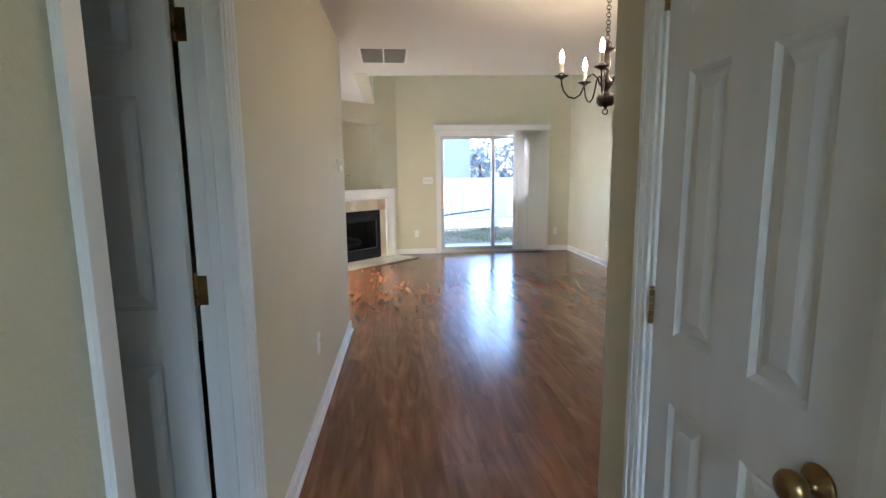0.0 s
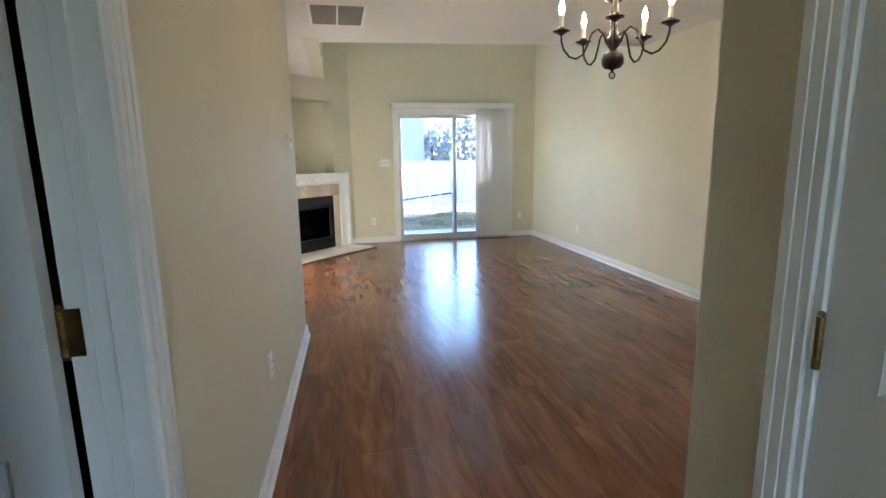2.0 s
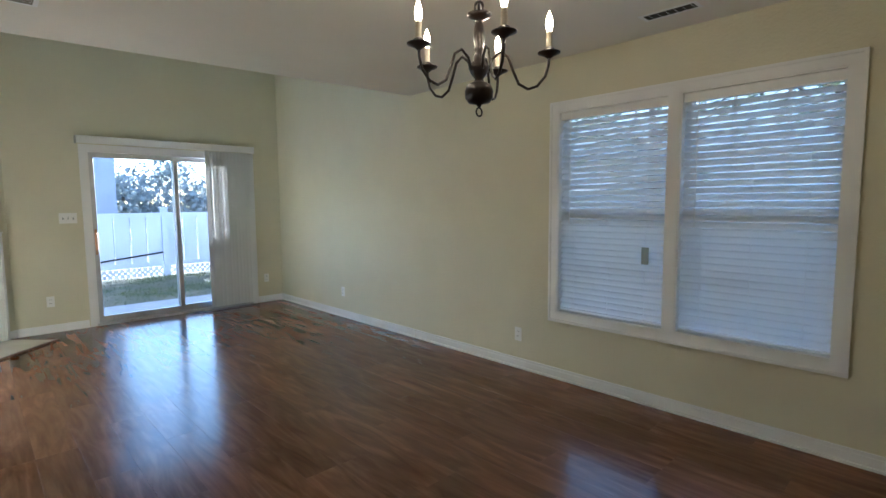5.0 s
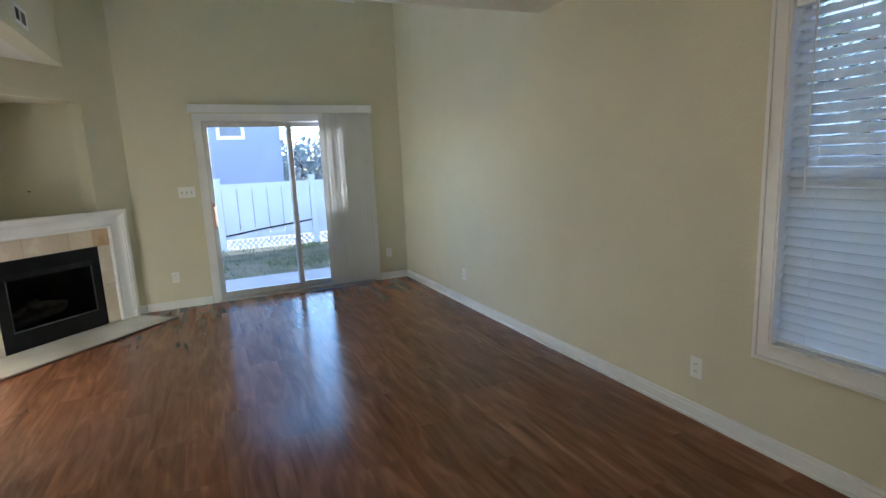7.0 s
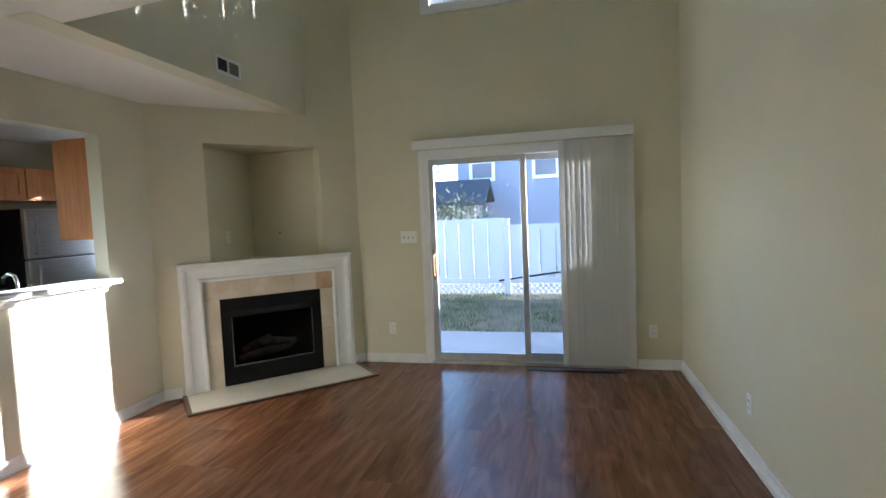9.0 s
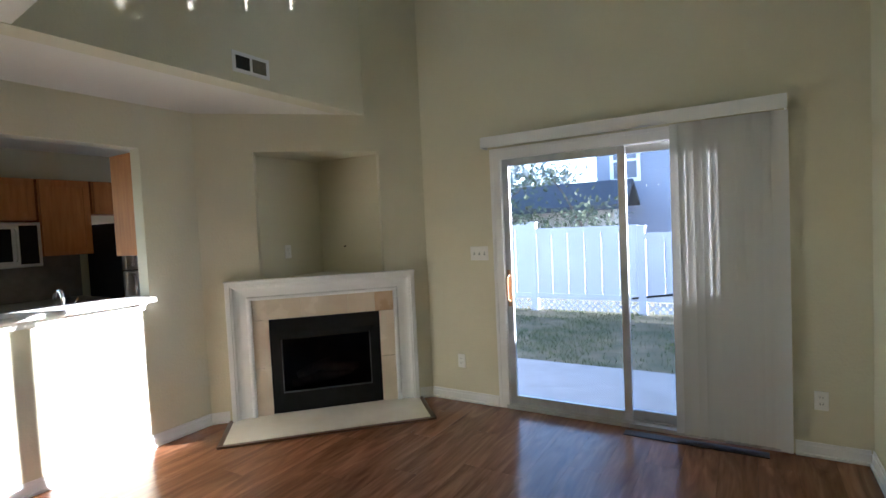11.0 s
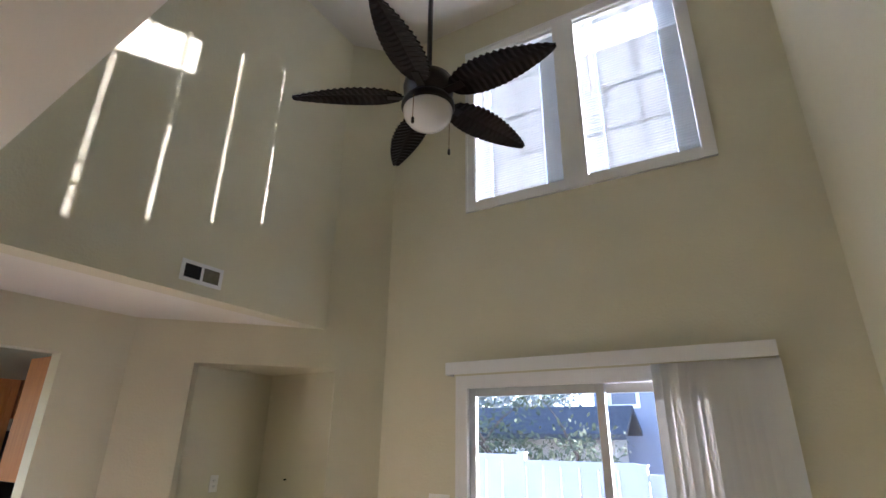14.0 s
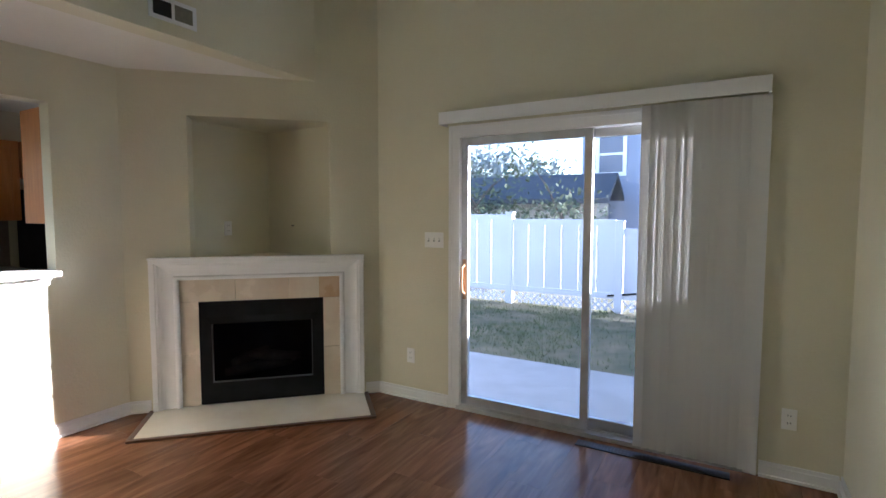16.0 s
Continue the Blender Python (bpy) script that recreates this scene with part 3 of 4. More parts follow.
# ---- fireplace ----
fp = empty("fireplace", "corner gas fireplace with white mantel and beige marble surround", "fireplace")
MC = 0.92        # middle along the corner wall
P = CORNER @ Matrix.Translation((MC, 0, 0))
# white surround: stepped moulding, legs and head
W2, TOP = 0.755, 1.115
PROFILE = [(0, 0), (0, 0.058), (0.004, 0.062), (0.036, 0.062), (0.040, 0.056), (0.052, 0.054), (0.058, 0.047), (0.066, 0.040), (0.08, 0.034), (0.10, 0.030), (0.135, 0.027), (0.148, 0.026), (0.151, 0.034), (0.158, 0.040), (0.170, 0.042), (0.180, 0.038), (0.185, 0.030), (0.185, 0)]
bm = bmesh.new()
rails = []
for o, d in PROFILE:
    rails.append([bm.verts.new(P @ Vector(v)) for v in ((-W2 + o, -d, 0.016), (-W2 + o, -d, TOP - o * 0.86), (W2 - o, -d, TOP - o * 0.86), (W2 - o, -d, 0.016))])
for p, q in zip(rails, rails[1:]):
    for k in range(3):
        bm.faces.new((p[k], p[k + 1], q[k + 1], q[k]))
for k in (0, 3):
    bm.faces.new([p[k] for p in rails])
finish("mantel", bm, M_TRIM, fp)
bm = bmesh.new()
add_box(bm, -W2 - 0.006, W2 + 0.006, -0.068, 0, TOP - 0.006, TOP + 0.008, P)
finish("shelf_cap", bm, M_TRIM, fp, bevel=0.0025)
# marble facing tiles
IN, HZ = W2 - 0.185, TOP - 0.16
FB = (F1 - F0) / 2
tiles = [(-IN, -FB, 0.015, 0.40), (-IN, -FB, 0.403, FZ), (FB, IN, 0.015, 0.40), (FB, IN, 0.403, FZ), (-IN, -0.19, FZ + 0.002, HZ), (-0.188, 0.19, FZ + 0.002, HZ), (0.192, 0.41, FZ + 0.002, HZ), (0.412, IN, FZ + 0.002, HZ)]
for k, (x0, x1, z0, z1) in enumerate(tiles):
    boxes("tile", [(x0 + 0.001, x1 - 0.001, -0.014, 0, z0, z1)], M_MARBLE_D if k == 7 else M_MARBLE, fp, m=P)
# black metal front and firebox
bm = bmesh.new()
for b in ((-FB, -FB + 0.085, 0.02, FZ), (FB - 0.085, FB, 0.02, FZ), (-FB + 0.085, FB - 0.085, FZ - 0.15, FZ), (-FB + 0.085, FB - 0.085, 0.02, 0.18)):
    add_box(bm, b[0], b[1], -0.012, 0.02, b[2], b[3], P)
hood = [bm.verts.new(P @ Vector(v)) for v in ((-FB + 0.04, -0.0125, FZ - 0.115), (FB - 0.04, -0.0125, FZ - 0.115), (FB - 0.085, -0.03, FZ - 0.165), (-FB + 0.085, -0.03, FZ - 0.165), (-FB + 0.085, -0.0125, FZ - 0.165), (FB - 0.085, -0.0125, FZ - 0.165))]
for f in ((0, 1, 2, 3), (3, 2, 5, 4), (0, 3, 4), (1, 5, 2), (0, 4, 5, 1)):
    bm.faces.new([hood[k] for k in f])
finish("metal_front", bm, M_BLACK, fp)
bm = bmesh.new()
for b in ((-FB, FB, 0.38, 0.40, 0, FZ), (-FB - 0.02, -FB, 0.02, 0.40, 0, FZ), (FB, FB + 0.02, 0.02, 0.40, 0, FZ), (-FB, FB, 0.02, 0.38, 0.0, 0.02), (-FB, FB, 0.02, 0.38, FZ - 0.02, FZ)):
    add_box(bm, *b, m=P)
finish("firebox", bm, M_SOOT, fp)
boxes("fire_glass", [(-FB + 0.085, FB - 0.085, -0.002, 0.002, 0.18, FZ - 0.15)], M_FIREGLASS, fp, m=P)
bm = bmesh.new()
for b in ((-FB + 0.085, FB - 0.085, 0.18, 0.19), (-FB + 0.085, -FB + 0.093, 0.18, FZ - 0.15), (FB - 0.093, FB - 0.085, 0.18, FZ - 0.15)):
    add_box(bm, b[0], b[1], -0.018, -0.004, b[2], b[3], P)
finish("glass_rim", bm, M_RIM, fp)
rng = random.Random(4)
for k, (x, z, a, ln) in enumerate(((-0.05, 0.24, 8, 0.5), (0.05, 0.30, -20, 0.36), (-0.12, 0.31, 35, 0.30), (0.14, 0.26, 15, 0.25))):
    d = Vector((math.cos(radians(a)), 0.2, math.sin(radians(a)) * 0.5)).normalized() * ln / 2
    mid = Vector((x, 0.16 + 0.03 * k, z))
    pts = [P @ (mid + d * s + Vector((0, 0, rng.uniform(-0.012, 0.012)))) for s in (-1, -0.5, 0, 0.5, 1)]
    tube("log", pts, [0.03, 0.042, 0.045, 0.04, 0.028], M_LOG, fp)
# hearth
he = empty("hearth", "cream marble hearth slab with dark wood edging on the floor", "hearth")
boxes("slab", [(-0.75, 0.75, -0.51, 0, 0.001, 0.016)], M_HEARTH, he, bevel=0.002, m=P)
bm = bmesh.new()
for b in ((-0.785, 0.785, -0.545, -0.51), (-0.785, -0.75, -0.51, -0.03), (0.75, 0.785, -0.51, -0.03)):
    add_box(bm, b[0], b[1], b[2], b[3], 0.001, 0.017, P)
finish("edging", bm, M_TRIMWOOD, he, bevel=0.003)
cable = empty("cable_hole", "small dark cable stub in the niche wall", "cable")
tube("stub", [(c.x + 0.30, c.y, NZ0 + 0.24), (c.x + 0.30, c.y - 0.02, NZ0 + 0.24), (c.x + 0.32, c.y - 0.03, NZ0 + 0.238)], 0.005, M_GAP, cable)

# ---- sliding patio door ----
sd = empty("sliding_door", "aluminium framed sliding glass patio door, closed", "patio door")
X0, X1, Z1 = SL[0], SL[1], SL[3]
bm = bmesh.new()      # interior casing
for b in ((X0 - 0.065, X0, 0, Z1 + 0.065), (X1, X1 + 0.065, 0, Z1 + 0.065), (X0, X1, Z1, Z1 + 0.065)):
    add_box(bm, b[0], b[1], YB - 0.016, YB, b[2], b[3])
for b in ((X0 - 0.065, X0 - 0.04, 0, Z1 + 0.065), (X1 + 0.04, X1 + 0.065, 0, Z1 + 0.065), (X0 - 0.04, X1 + 0.04, Z1 + 0.04, Z1 + 0.065)):
    add_box(bm, b[0], b[1], YB - 0.022, YB - 0.016, b[2], b[3])
add_box(bm, X0, X0 + 0.02, YB - 0.016, YB + 0.15, 0.03, Z1)
add_box(bm, X1 - 0.02, X1, YB - 0.016, YB + 0.15, 0.03, Z1)
add_box(bm, X0 + 0.02, X1 - 0.02, YB - 0.016, YB + 0.15, Z1 - 0.02, Z1)
finish("casing", bm, M_TRIM, sd)
bm = bmesh.new()
add_box(bm, X0, X1, YB - 0.02, YB + 0.15, 0, 0.03)
add_box(bm, X0 + 0.02, X1 - 0.02, YB + 0.03, YB + 0.034, 0.03, 0.042)
add_box(bm, X0 + 0.02, X1 - 0.02, YB + 0.08, YB + 0.084, 0.03, 0.042)
finish("track", bm, M_ALU, sd)
XM = 1.96
for x0, x1, y in ((X0 + 0.02, XM + 0.03, YB + 0.02), (XM - 0.03, X1 - 0.02, YB + 0.07)):
    bm = bmesh.new()
    for b in ((x0, x0 + 0.052, 0.035, Z1 - 0.02), (x1 - 0.052, x1, 0.035, Z1 - 0.02), (x0 + 0.052, x1 - 0.052, 0.035, 0.10), (x0 + 0.052, x1 - 0.052, Z1 - 0.075, Z1 - 0.02)):
        add_box(bm, b[0], b[1], y, y + 0.034, b[2], b[3])
    finish("sash", bm, M_ALU, sd, bevel=0.003)
    g = boxes("pane", [(x0 + 0.05, x1 - 0.05, y + 0.014, y + 0.020, 0.095, Z1 - 0.07)], M_GLASS, sd)
    g.visible_shadow = False
bm = bmesh.new()
add_box(bm, X0 + 0.035, X0 + 0.06, YB + 0.012, YB + 0.02, 0.82, 1.11)
add_tube(bm, [(X0 + 0.048, YB + 0.015, 0.86), (X0 + 0.048, YB - 0.025, 0.88), (X0 + 0.048, YB - 0.03, 0.96), (X0 + 0.048, YB - 0.025, 1.05), (X0 + 0.048, YB + 0.015, 1.07)], 0.009)
finish("handle", bm, surface("tan_wood_handle", (0.40, 0.22, 0.11), (0.5, 0.3, 0.16), 0.4, 10), sd, smooth=False)

vb = empty("vertical_blind", "white vertical blind drawn aside with a valance", "blind")
V0, V1, VZ = 0.945, 2.915, 2.15
bm = bmesh.new()
add_box(bm, V0, V1, YB - 0.118, YB - 0.11, VZ - 0.085, VZ)
add_box(bm, V0, V0 + 0.008, YB - 0.11, YB, VZ - 0.085, VZ)
add_box(bm, V1 - 0.008, V1, YB - 0.11, YB, VZ - 0.085, VZ)
add_box(bm, V0 + 0.008, V1 - 0.008, YB - 0.11, YB, VZ - 0.006, VZ)
under(vb, finish("valance", bm, M_TRIM, bevel=0.0015))
under(vb, boxes("headrail", [(V0 + 0.03, V1 - 0.03, YB - 0.08, YB - 0.045, VZ - 0.05, VZ - 0.02)], M_ALU))
rng = random.Random(9)
for k in range(13):
    x = 2.33 + k * 0.0455
    ang = radians(9 + rng.uniform(-3, 3) + (18 if k in (1, 4) else 0))
    m = Matrix.Translation((x, YB - 0.062, 0.035)) @ Matrix.Rotation(ang, 4, "Z")
    bm = bmesh.new()
    cols = []
    for j in range(7):
        u = (j / 6 - 0.5) * 0.089
        yy = 0.005 * (1 - (2 * u / 0.089) ** 2)
        cols.append([bm.verts.new(m @ Vector((u, yy + dy, z))) for dy, z in ((0, 0), (0, 2.03), (0.0012, 2.03), (0.0012, 0))])
    for p, q in zip(cols, cols[1:]):
        for s in range(4):
            bm.faces.new((p[s], q[s], q[(s + 1) % 4], p[(s + 1) % 4]))
    bm.faces.new(cols[0]), bm.faces.new(cols[-1])
    under(vb, finish("vane", bm, M_VANE, smooth=False))


# ---- windows ----
def window(name, m, w, h, label, grid, hung, back=0.0):
    """Sash window in an opening; local x along it, z up from the sill, y outwards; origin at the lower left inner edge."""
    e = empty(name, label, "window", kind="structure")
    f = 0.035 if hung else 0.022
    bm = bmesh.new()
    for b in ((0, f, 0, h), (w - f, w, 0, h), (f, w - f, 0, f), (f, w - f, h - f, h)):
        add_box(bm, b[0], b[1], 0.075, 0.145, b[2], b[3])
    if hung:
        add_box(bm, f, w - f, 0.085, 0.13, h / 2 - 0.03, h / 2 + 0.03)
    finish("frame", bm, M_TRIM, e)
    boxes("pane", [(f, w - f, 0.105, 0.109, f, h - f)], M_GLASS, e).visible_shadow = False
    bm = bmesh.new()
    nx, nz = grid
    for i in range(1, nx):
        add_box(bm, w * i / nx - 0.009, w * i / nx + 0.009, 0.098, 0.104, f, h - f)
    for i in range(1, nz):
        add_box(bm, f, w - f, 0.0985, 0.1035, h * i / nz - 0.009, h * i / nz + 0.009)
    if nx > 1:
        finish("grille_bars", bm, M_TRIM, e)
    e.matrix_world = m
    return e


def trim_set(name, m, outer, holes, label):
    """Flat window casing with a raised outer edge, joined round several openings."""
    x0, x1, z0, z1 = outer
    bm = bmesh.new()
    zs = (holes[0][2], holes[0][3])
    xs = [x0]
    for h in holes:
        xs += [h[0], h[1]]
    xs.append(x1)
    for i in range(0, len(xs), 2):
        add_box(bm, xs[i], xs[i + 1], -0.016, 0, z0, z1, m)
    for h in holes:
        add_box(bm, h[0], h[1], -0.016, 0, z0, zs[0], m)
        add_box(bm, h[0], h[1], -0.016, 0, zs[1], z1, m)
        for b in ((h[0] - 0.001, h[0] + 0.01, zs[0], zs[1]), (h[1] - 0.01, h[1] + 0.001, zs[0], zs[1]), (h[0] + 0.01, h[1] - 0.01, zs[0] - 0.001, zs[0] + 0.01), (h[0] + 0.01, h[1] - 0.01, zs[1] - 0.01, zs[1] + 0.001)):
            add_box(bm, b[0], b[1], -0.012, 0.075, b[2], b[3], m)
    w = 0.018
    for b in ((x0, x0 + w, z0, z1), (x1 - w, x1, z0, z1), (x0 + w, x1 - w, z0, z0 + w), (x0 + w, x1 - w, z1 - w, z1)):
        add_box(bm, b[0], b[1], -0.023, -0.016, b[2], b[3], m)
    return tagged(finish(name, bm, M_TRIM), label, "trim", kind="structure")


def slat_blind(name, m, w, h, depth, pitch, tilt, mat, label, head, thick, loose=0):
    """Horizontal blind; local as window(), hung inside the reveal."""
    e = empty(name, label, "blind")
    boxes("headrail", [(0.012, w - 0.012, 0.008, 0.055, h - head, h - 0.011)], M_TRIM, e)
    edge = 0.014 if depth > 0.03 else 0.018
    n = int((h - head - 0.03) / pitch)
    mesh = None
    for k in range(n):
        z = h - head - 0.012 - (k + 0.5) * pitch
        if mesh is None:
            bm = bmesh.new()
            sag = depth * 0.12
            slots = () if depth > 0.03 else (0.15, w - 0.15)      # rout holes for the ladder cords
            xs = [0.014, *(v for c in slots for v in (c - 0.003, c + 0.003)), w - edge]
            for i0, (xa, xb) in enumerate(zip(xs, xs[1:])):
                for us in ((-0.5, -0.44), (0.44, 0.5)) if i0 % 2 else ((-0.5, -0.25, 0, 0.25, 0.5),):
                    cols = []
                    for u in us:
                        zz = sag * (1 - 4 * u * u)
                        cols.append([bm.verts.new(v) for v in ((xa, u * depth, zz), (xb, u * depth, zz), (xb, u * depth, zz - thick), (xa, u * depth, zz - thick))])
                    for p, q in zip(cols, cols[1:]):
                        for i in range(4):
                            bm.faces.new((p[i], q[i], q[(i + 1) % 4], p[(i + 1) % 4]))
                    bm.faces.new(cols[0]), bm.faces.new(cols[-1])
            ob = finish("slat", bm, mat, e)
            mesh = ob.data
        else:
            ob = new("slat", mesh)
            ob.parent = e
        ob.matrix_local = Matrix.Translation((0, 0.035, z)) @ Matrix.Rotation(radians(tilt * 0.2 if 1 < k < loose else tilt + (k * 37 % 11 - 5) * 0.5), 4, "X")
    zb = h - head - 0.012 - n * pitch - 0.012
    boxes("bottom_rail", [(0.014, w - 0.014, 0.015, 0.055, zb - 0.008, zb + 0.008)], M_TRIM, e, bevel=0.002)
    bm = bmesh.new()
    for x in (0.14, w / 2, w - 0.14) if depth > 0.03 else (0.14, w - 0.14):
        add_tube(bm, [(x, 0.035 - depth / 2 - 0.002, h - head), (x, 0.035 - depth / 2 - 0.002, zb)], 0.0012, 5)
    finish("ladder_cords", bm, M_TRIM, e)
    bm = bmesh.new()
    add_tube(bm, [(0.1, 0.0, h - head), (0.1, -0.006, h * 0.45)], 0.004, 6)
    finish("wand", bm, M_PLASTIC, e)
    e.matrix_world = m
    return e


ROTE = Matrix.Rotation(radians(-90), 4, "Z")
for k, (y0, y1, z0, z1) in enumerate(WE):
    m = Matrix.Translation((XE, y1, z0)) @ ROTE
    window("window_%d" % (k + 1), m, y1 - y0, z1 - z0, "white double-hung window behind blinds", (3, 4), True)
    tagged(slat_blind("window_blind", m, y1 - y0, z1 - z0, 0.05, 0.0425, 49, M_BLIND, "white faux-wood blind, lowered and half closed", 0.065, 0.003), group="dining window blinds")
trim_set("trim_dining_windows", Matrix.Translation((XE, 0, 0)) @ ROTE, (-4.16, -2.31, 0.455, 2.12), [(-4.09, -3.27, 0.53, 2.05), (-3.20, -2.38, 0.53, 2.05)], "white painted casing round a pair of windows")
for k, (x0, x1, z0, z1) in enumerate(WU):
    m = Matrix.Translation((x0, YB, z0))
    window("window_%d" % (k + 3), m, x1 - x0, z1 - z0, "high white window behind mini blinds", (3, 4), False)
    tagged(slat_blind("mini_blind", m, x1 - x0, z1 - z0, 0.025, 0.0215, -60, M_MINI, "white mini blind, lowered in a high window", 0.035, 0.0012, 15 if k else 0), group="high window blinds")
mk = Matrix.Translation((WK[0], YB, WK[2]))
window("window_5", mk, WK[1] - WK[0], WK[3] - WK[2], "white kitchen window behind a mini blind", (2, 2), True)
tagged(slat_blind("mini_blind", mk, WK[1] - WK[0], WK[3] - WK[2], 0.025, 0.0215, -20, M_MINI, "white mini blind, open, in the kitchen window", 0.035, 0.0012), group="kitchen window blinds")
trim_set("trim_kitchen_window", Matrix.Translation((0, YB, 0)), (WK[0] - 0.07, WK[1] + 0.07, WK[2] - 0.07, WK[3] + 0.07), [WK], "white painted casing round the kitchen window")
trim_set("trim_high_windows", Matrix.Translation((0, YB, 0)), (1.06, 2.84, 3.325, 4.90), WU, "white painted casing round a pair of high windows")
st = empty("window_sticker", "small grey label stuck on the window pane", "label")
boxes("label", [(XE + 0.006, XE + 0.0075, 3.385, 3.435, 0.955, 1.07)], M_GREY, st)

# ---- chandelier ----
ch = empty("chandelier", "dark bronze chandelier with five lit candle bulbs", "chandelier", (1.485, 3.24, CEIL))
CM = Matrix.Translation((1.485, 3.24, 0))
cp = []
cp.append(lathe("canopy", [(0.062, 2.44), (0.062, 2.43), (0.05, 2.42), (0.02, 2.405), (0.008, 2.40)], M_BRONZE, m=CM))
bm = bmesh.new()
for k in range(13):
    add_torus(bm, 0.013, 0.0022, CM @ Matrix.Translation((0, 0, 2.395 - k * 0.0205)) @ Matrix.Rotation(radians(90 * (k % 2)), 4, "Z") @ Matrix.Rotation(radians(90), 4, "X"), 12, 5)
cp.append(finish("chain", bm, M_BRONZE, smooth=True))
cp.append(lathe("column", [(0.004, 2.125), (0.006, 2.10), (0.012, 2.095), (0.046, 2.085), (0.048, 2.078), (0.03, 2.068), (0.014, 2.06), (0.017, 2.045), (0.020, 2.02), (0.022, 1.99), (0.015, 1.965), (0.020, 1.955), (0.014, 1.945), (0.022, 1.93), (0.020, 1.915), (0.036, 1.90), (0.040, 1.885), (0.030, 1.865), (0.016, 1.845), (0.024, 1.835), (0.046, 1.825), (0.055, 1.80), (0.053, 1.775), (0.040, 1.758), (0.012, 1.752), (0.006, 1.742)], M_BRONZE, m=CM, seg=24))
bm = bmesh.new()
add_torus(bm, 0.016, 0.0035, CM @ Matrix.Translation((0, 0, 1.724)) @ Matrix.Rotation(radians(90), 4, "X"))
for s in (0, 90):
    add_torus(bm, 0.022, 0.003, CM @ Matrix.Translation((0, 0, 2.108)) @ Matrix.Rotation(radians(s), 4, "Z") @ Matrix.Rotation(radians(90), 4, "X"))
cp.append(finish("rings", bm, M_BRONZE, smooth=True))
for k in range(5):
    A = CM @ Matrix.Rotation(radians(240.7 + 72 * k), 4, "Z")
    ctrl = [(0.035, 1.875), (0.05, 1.92), (0.08, 1.945), (0.11, 1.925), (0.13, 1.87), (0.15, 1.825), (0.185, 1.805), (0.218, 1.815), (0.248, 1.85), (0.260, 1.89), (0.262, 1.925)]
    cp.append(tube("arm", [A @ Vector((x, 0, z)) for x, z in ctrl], 0.0055, M_BRONZE))
    B = A @ Matrix.Translation((0.262, 0, -0.01))
    cp.append(lathe("drip_pan", [(0.006, 1.925), (0.02, 1.935), (0.042, 1.944), (0.043, 1.948), (0.022, 1.952), (0.019, 1.962), (0.012, 1.966)], M_BRONZE, m=B))
    cp.append(lathe("candle_sleeve", [(0.0105, 1.962), (0.0115, 1.966), (0.011, 2.018), (0.0115, 2.02), (0.011, 2.022)], M_CANDLE, m=B, seg=12))
    cp.append(lathe("bulb", [(0.007, 2.022), (0.010, 2.032), (0.013, 2.046), (0.012, 2.060), (0.009, 2.076), (0.004, 2.090), (0.001, 2.098)], M_BULB, m=B, seg=14))
under(ch, *cp)

# ---- ceiling fan ----
FC = Vector((1.65, 7.27, 0))
FM = Matrix.Translation(FC)
fan = empty("ceiling_fan", "dark brown ceiling fan with five leaf blades and white bowl light", "ceiling fan", (FC.x, FC.y, HIGH))
pp = [lathe("downrod", [(0.075, HIGH), (0.07, HIGH - 0.03), (0.03, HIGH - 0.07), (0.0135, HIGH - 0.075), (0.0135, 3.38), (0.03, 3.37), (0.032, 3.33)], M_BRONZE, m=FM, seg=16),
      lathe("motor", [(0.03, 3.335), (0.085, 3.325), (0.118, 3.30), (0.125, 3.26), (0.12, 3.22), (0.10, 3.20), (0.108, 3.185), (0.128, 3.165), (0.13, 3.14), (0.12, 3.13)], M_BRONZE, m=FM, seg=28),
      lathe("bowl", [(0.119, 3.14), (0.12, 3.12), (0.112, 3.085), (0.088, 3.055), (0.05, 3.039), (0.008, 3.034)], M_OPAL, m=FM, seg=28)]
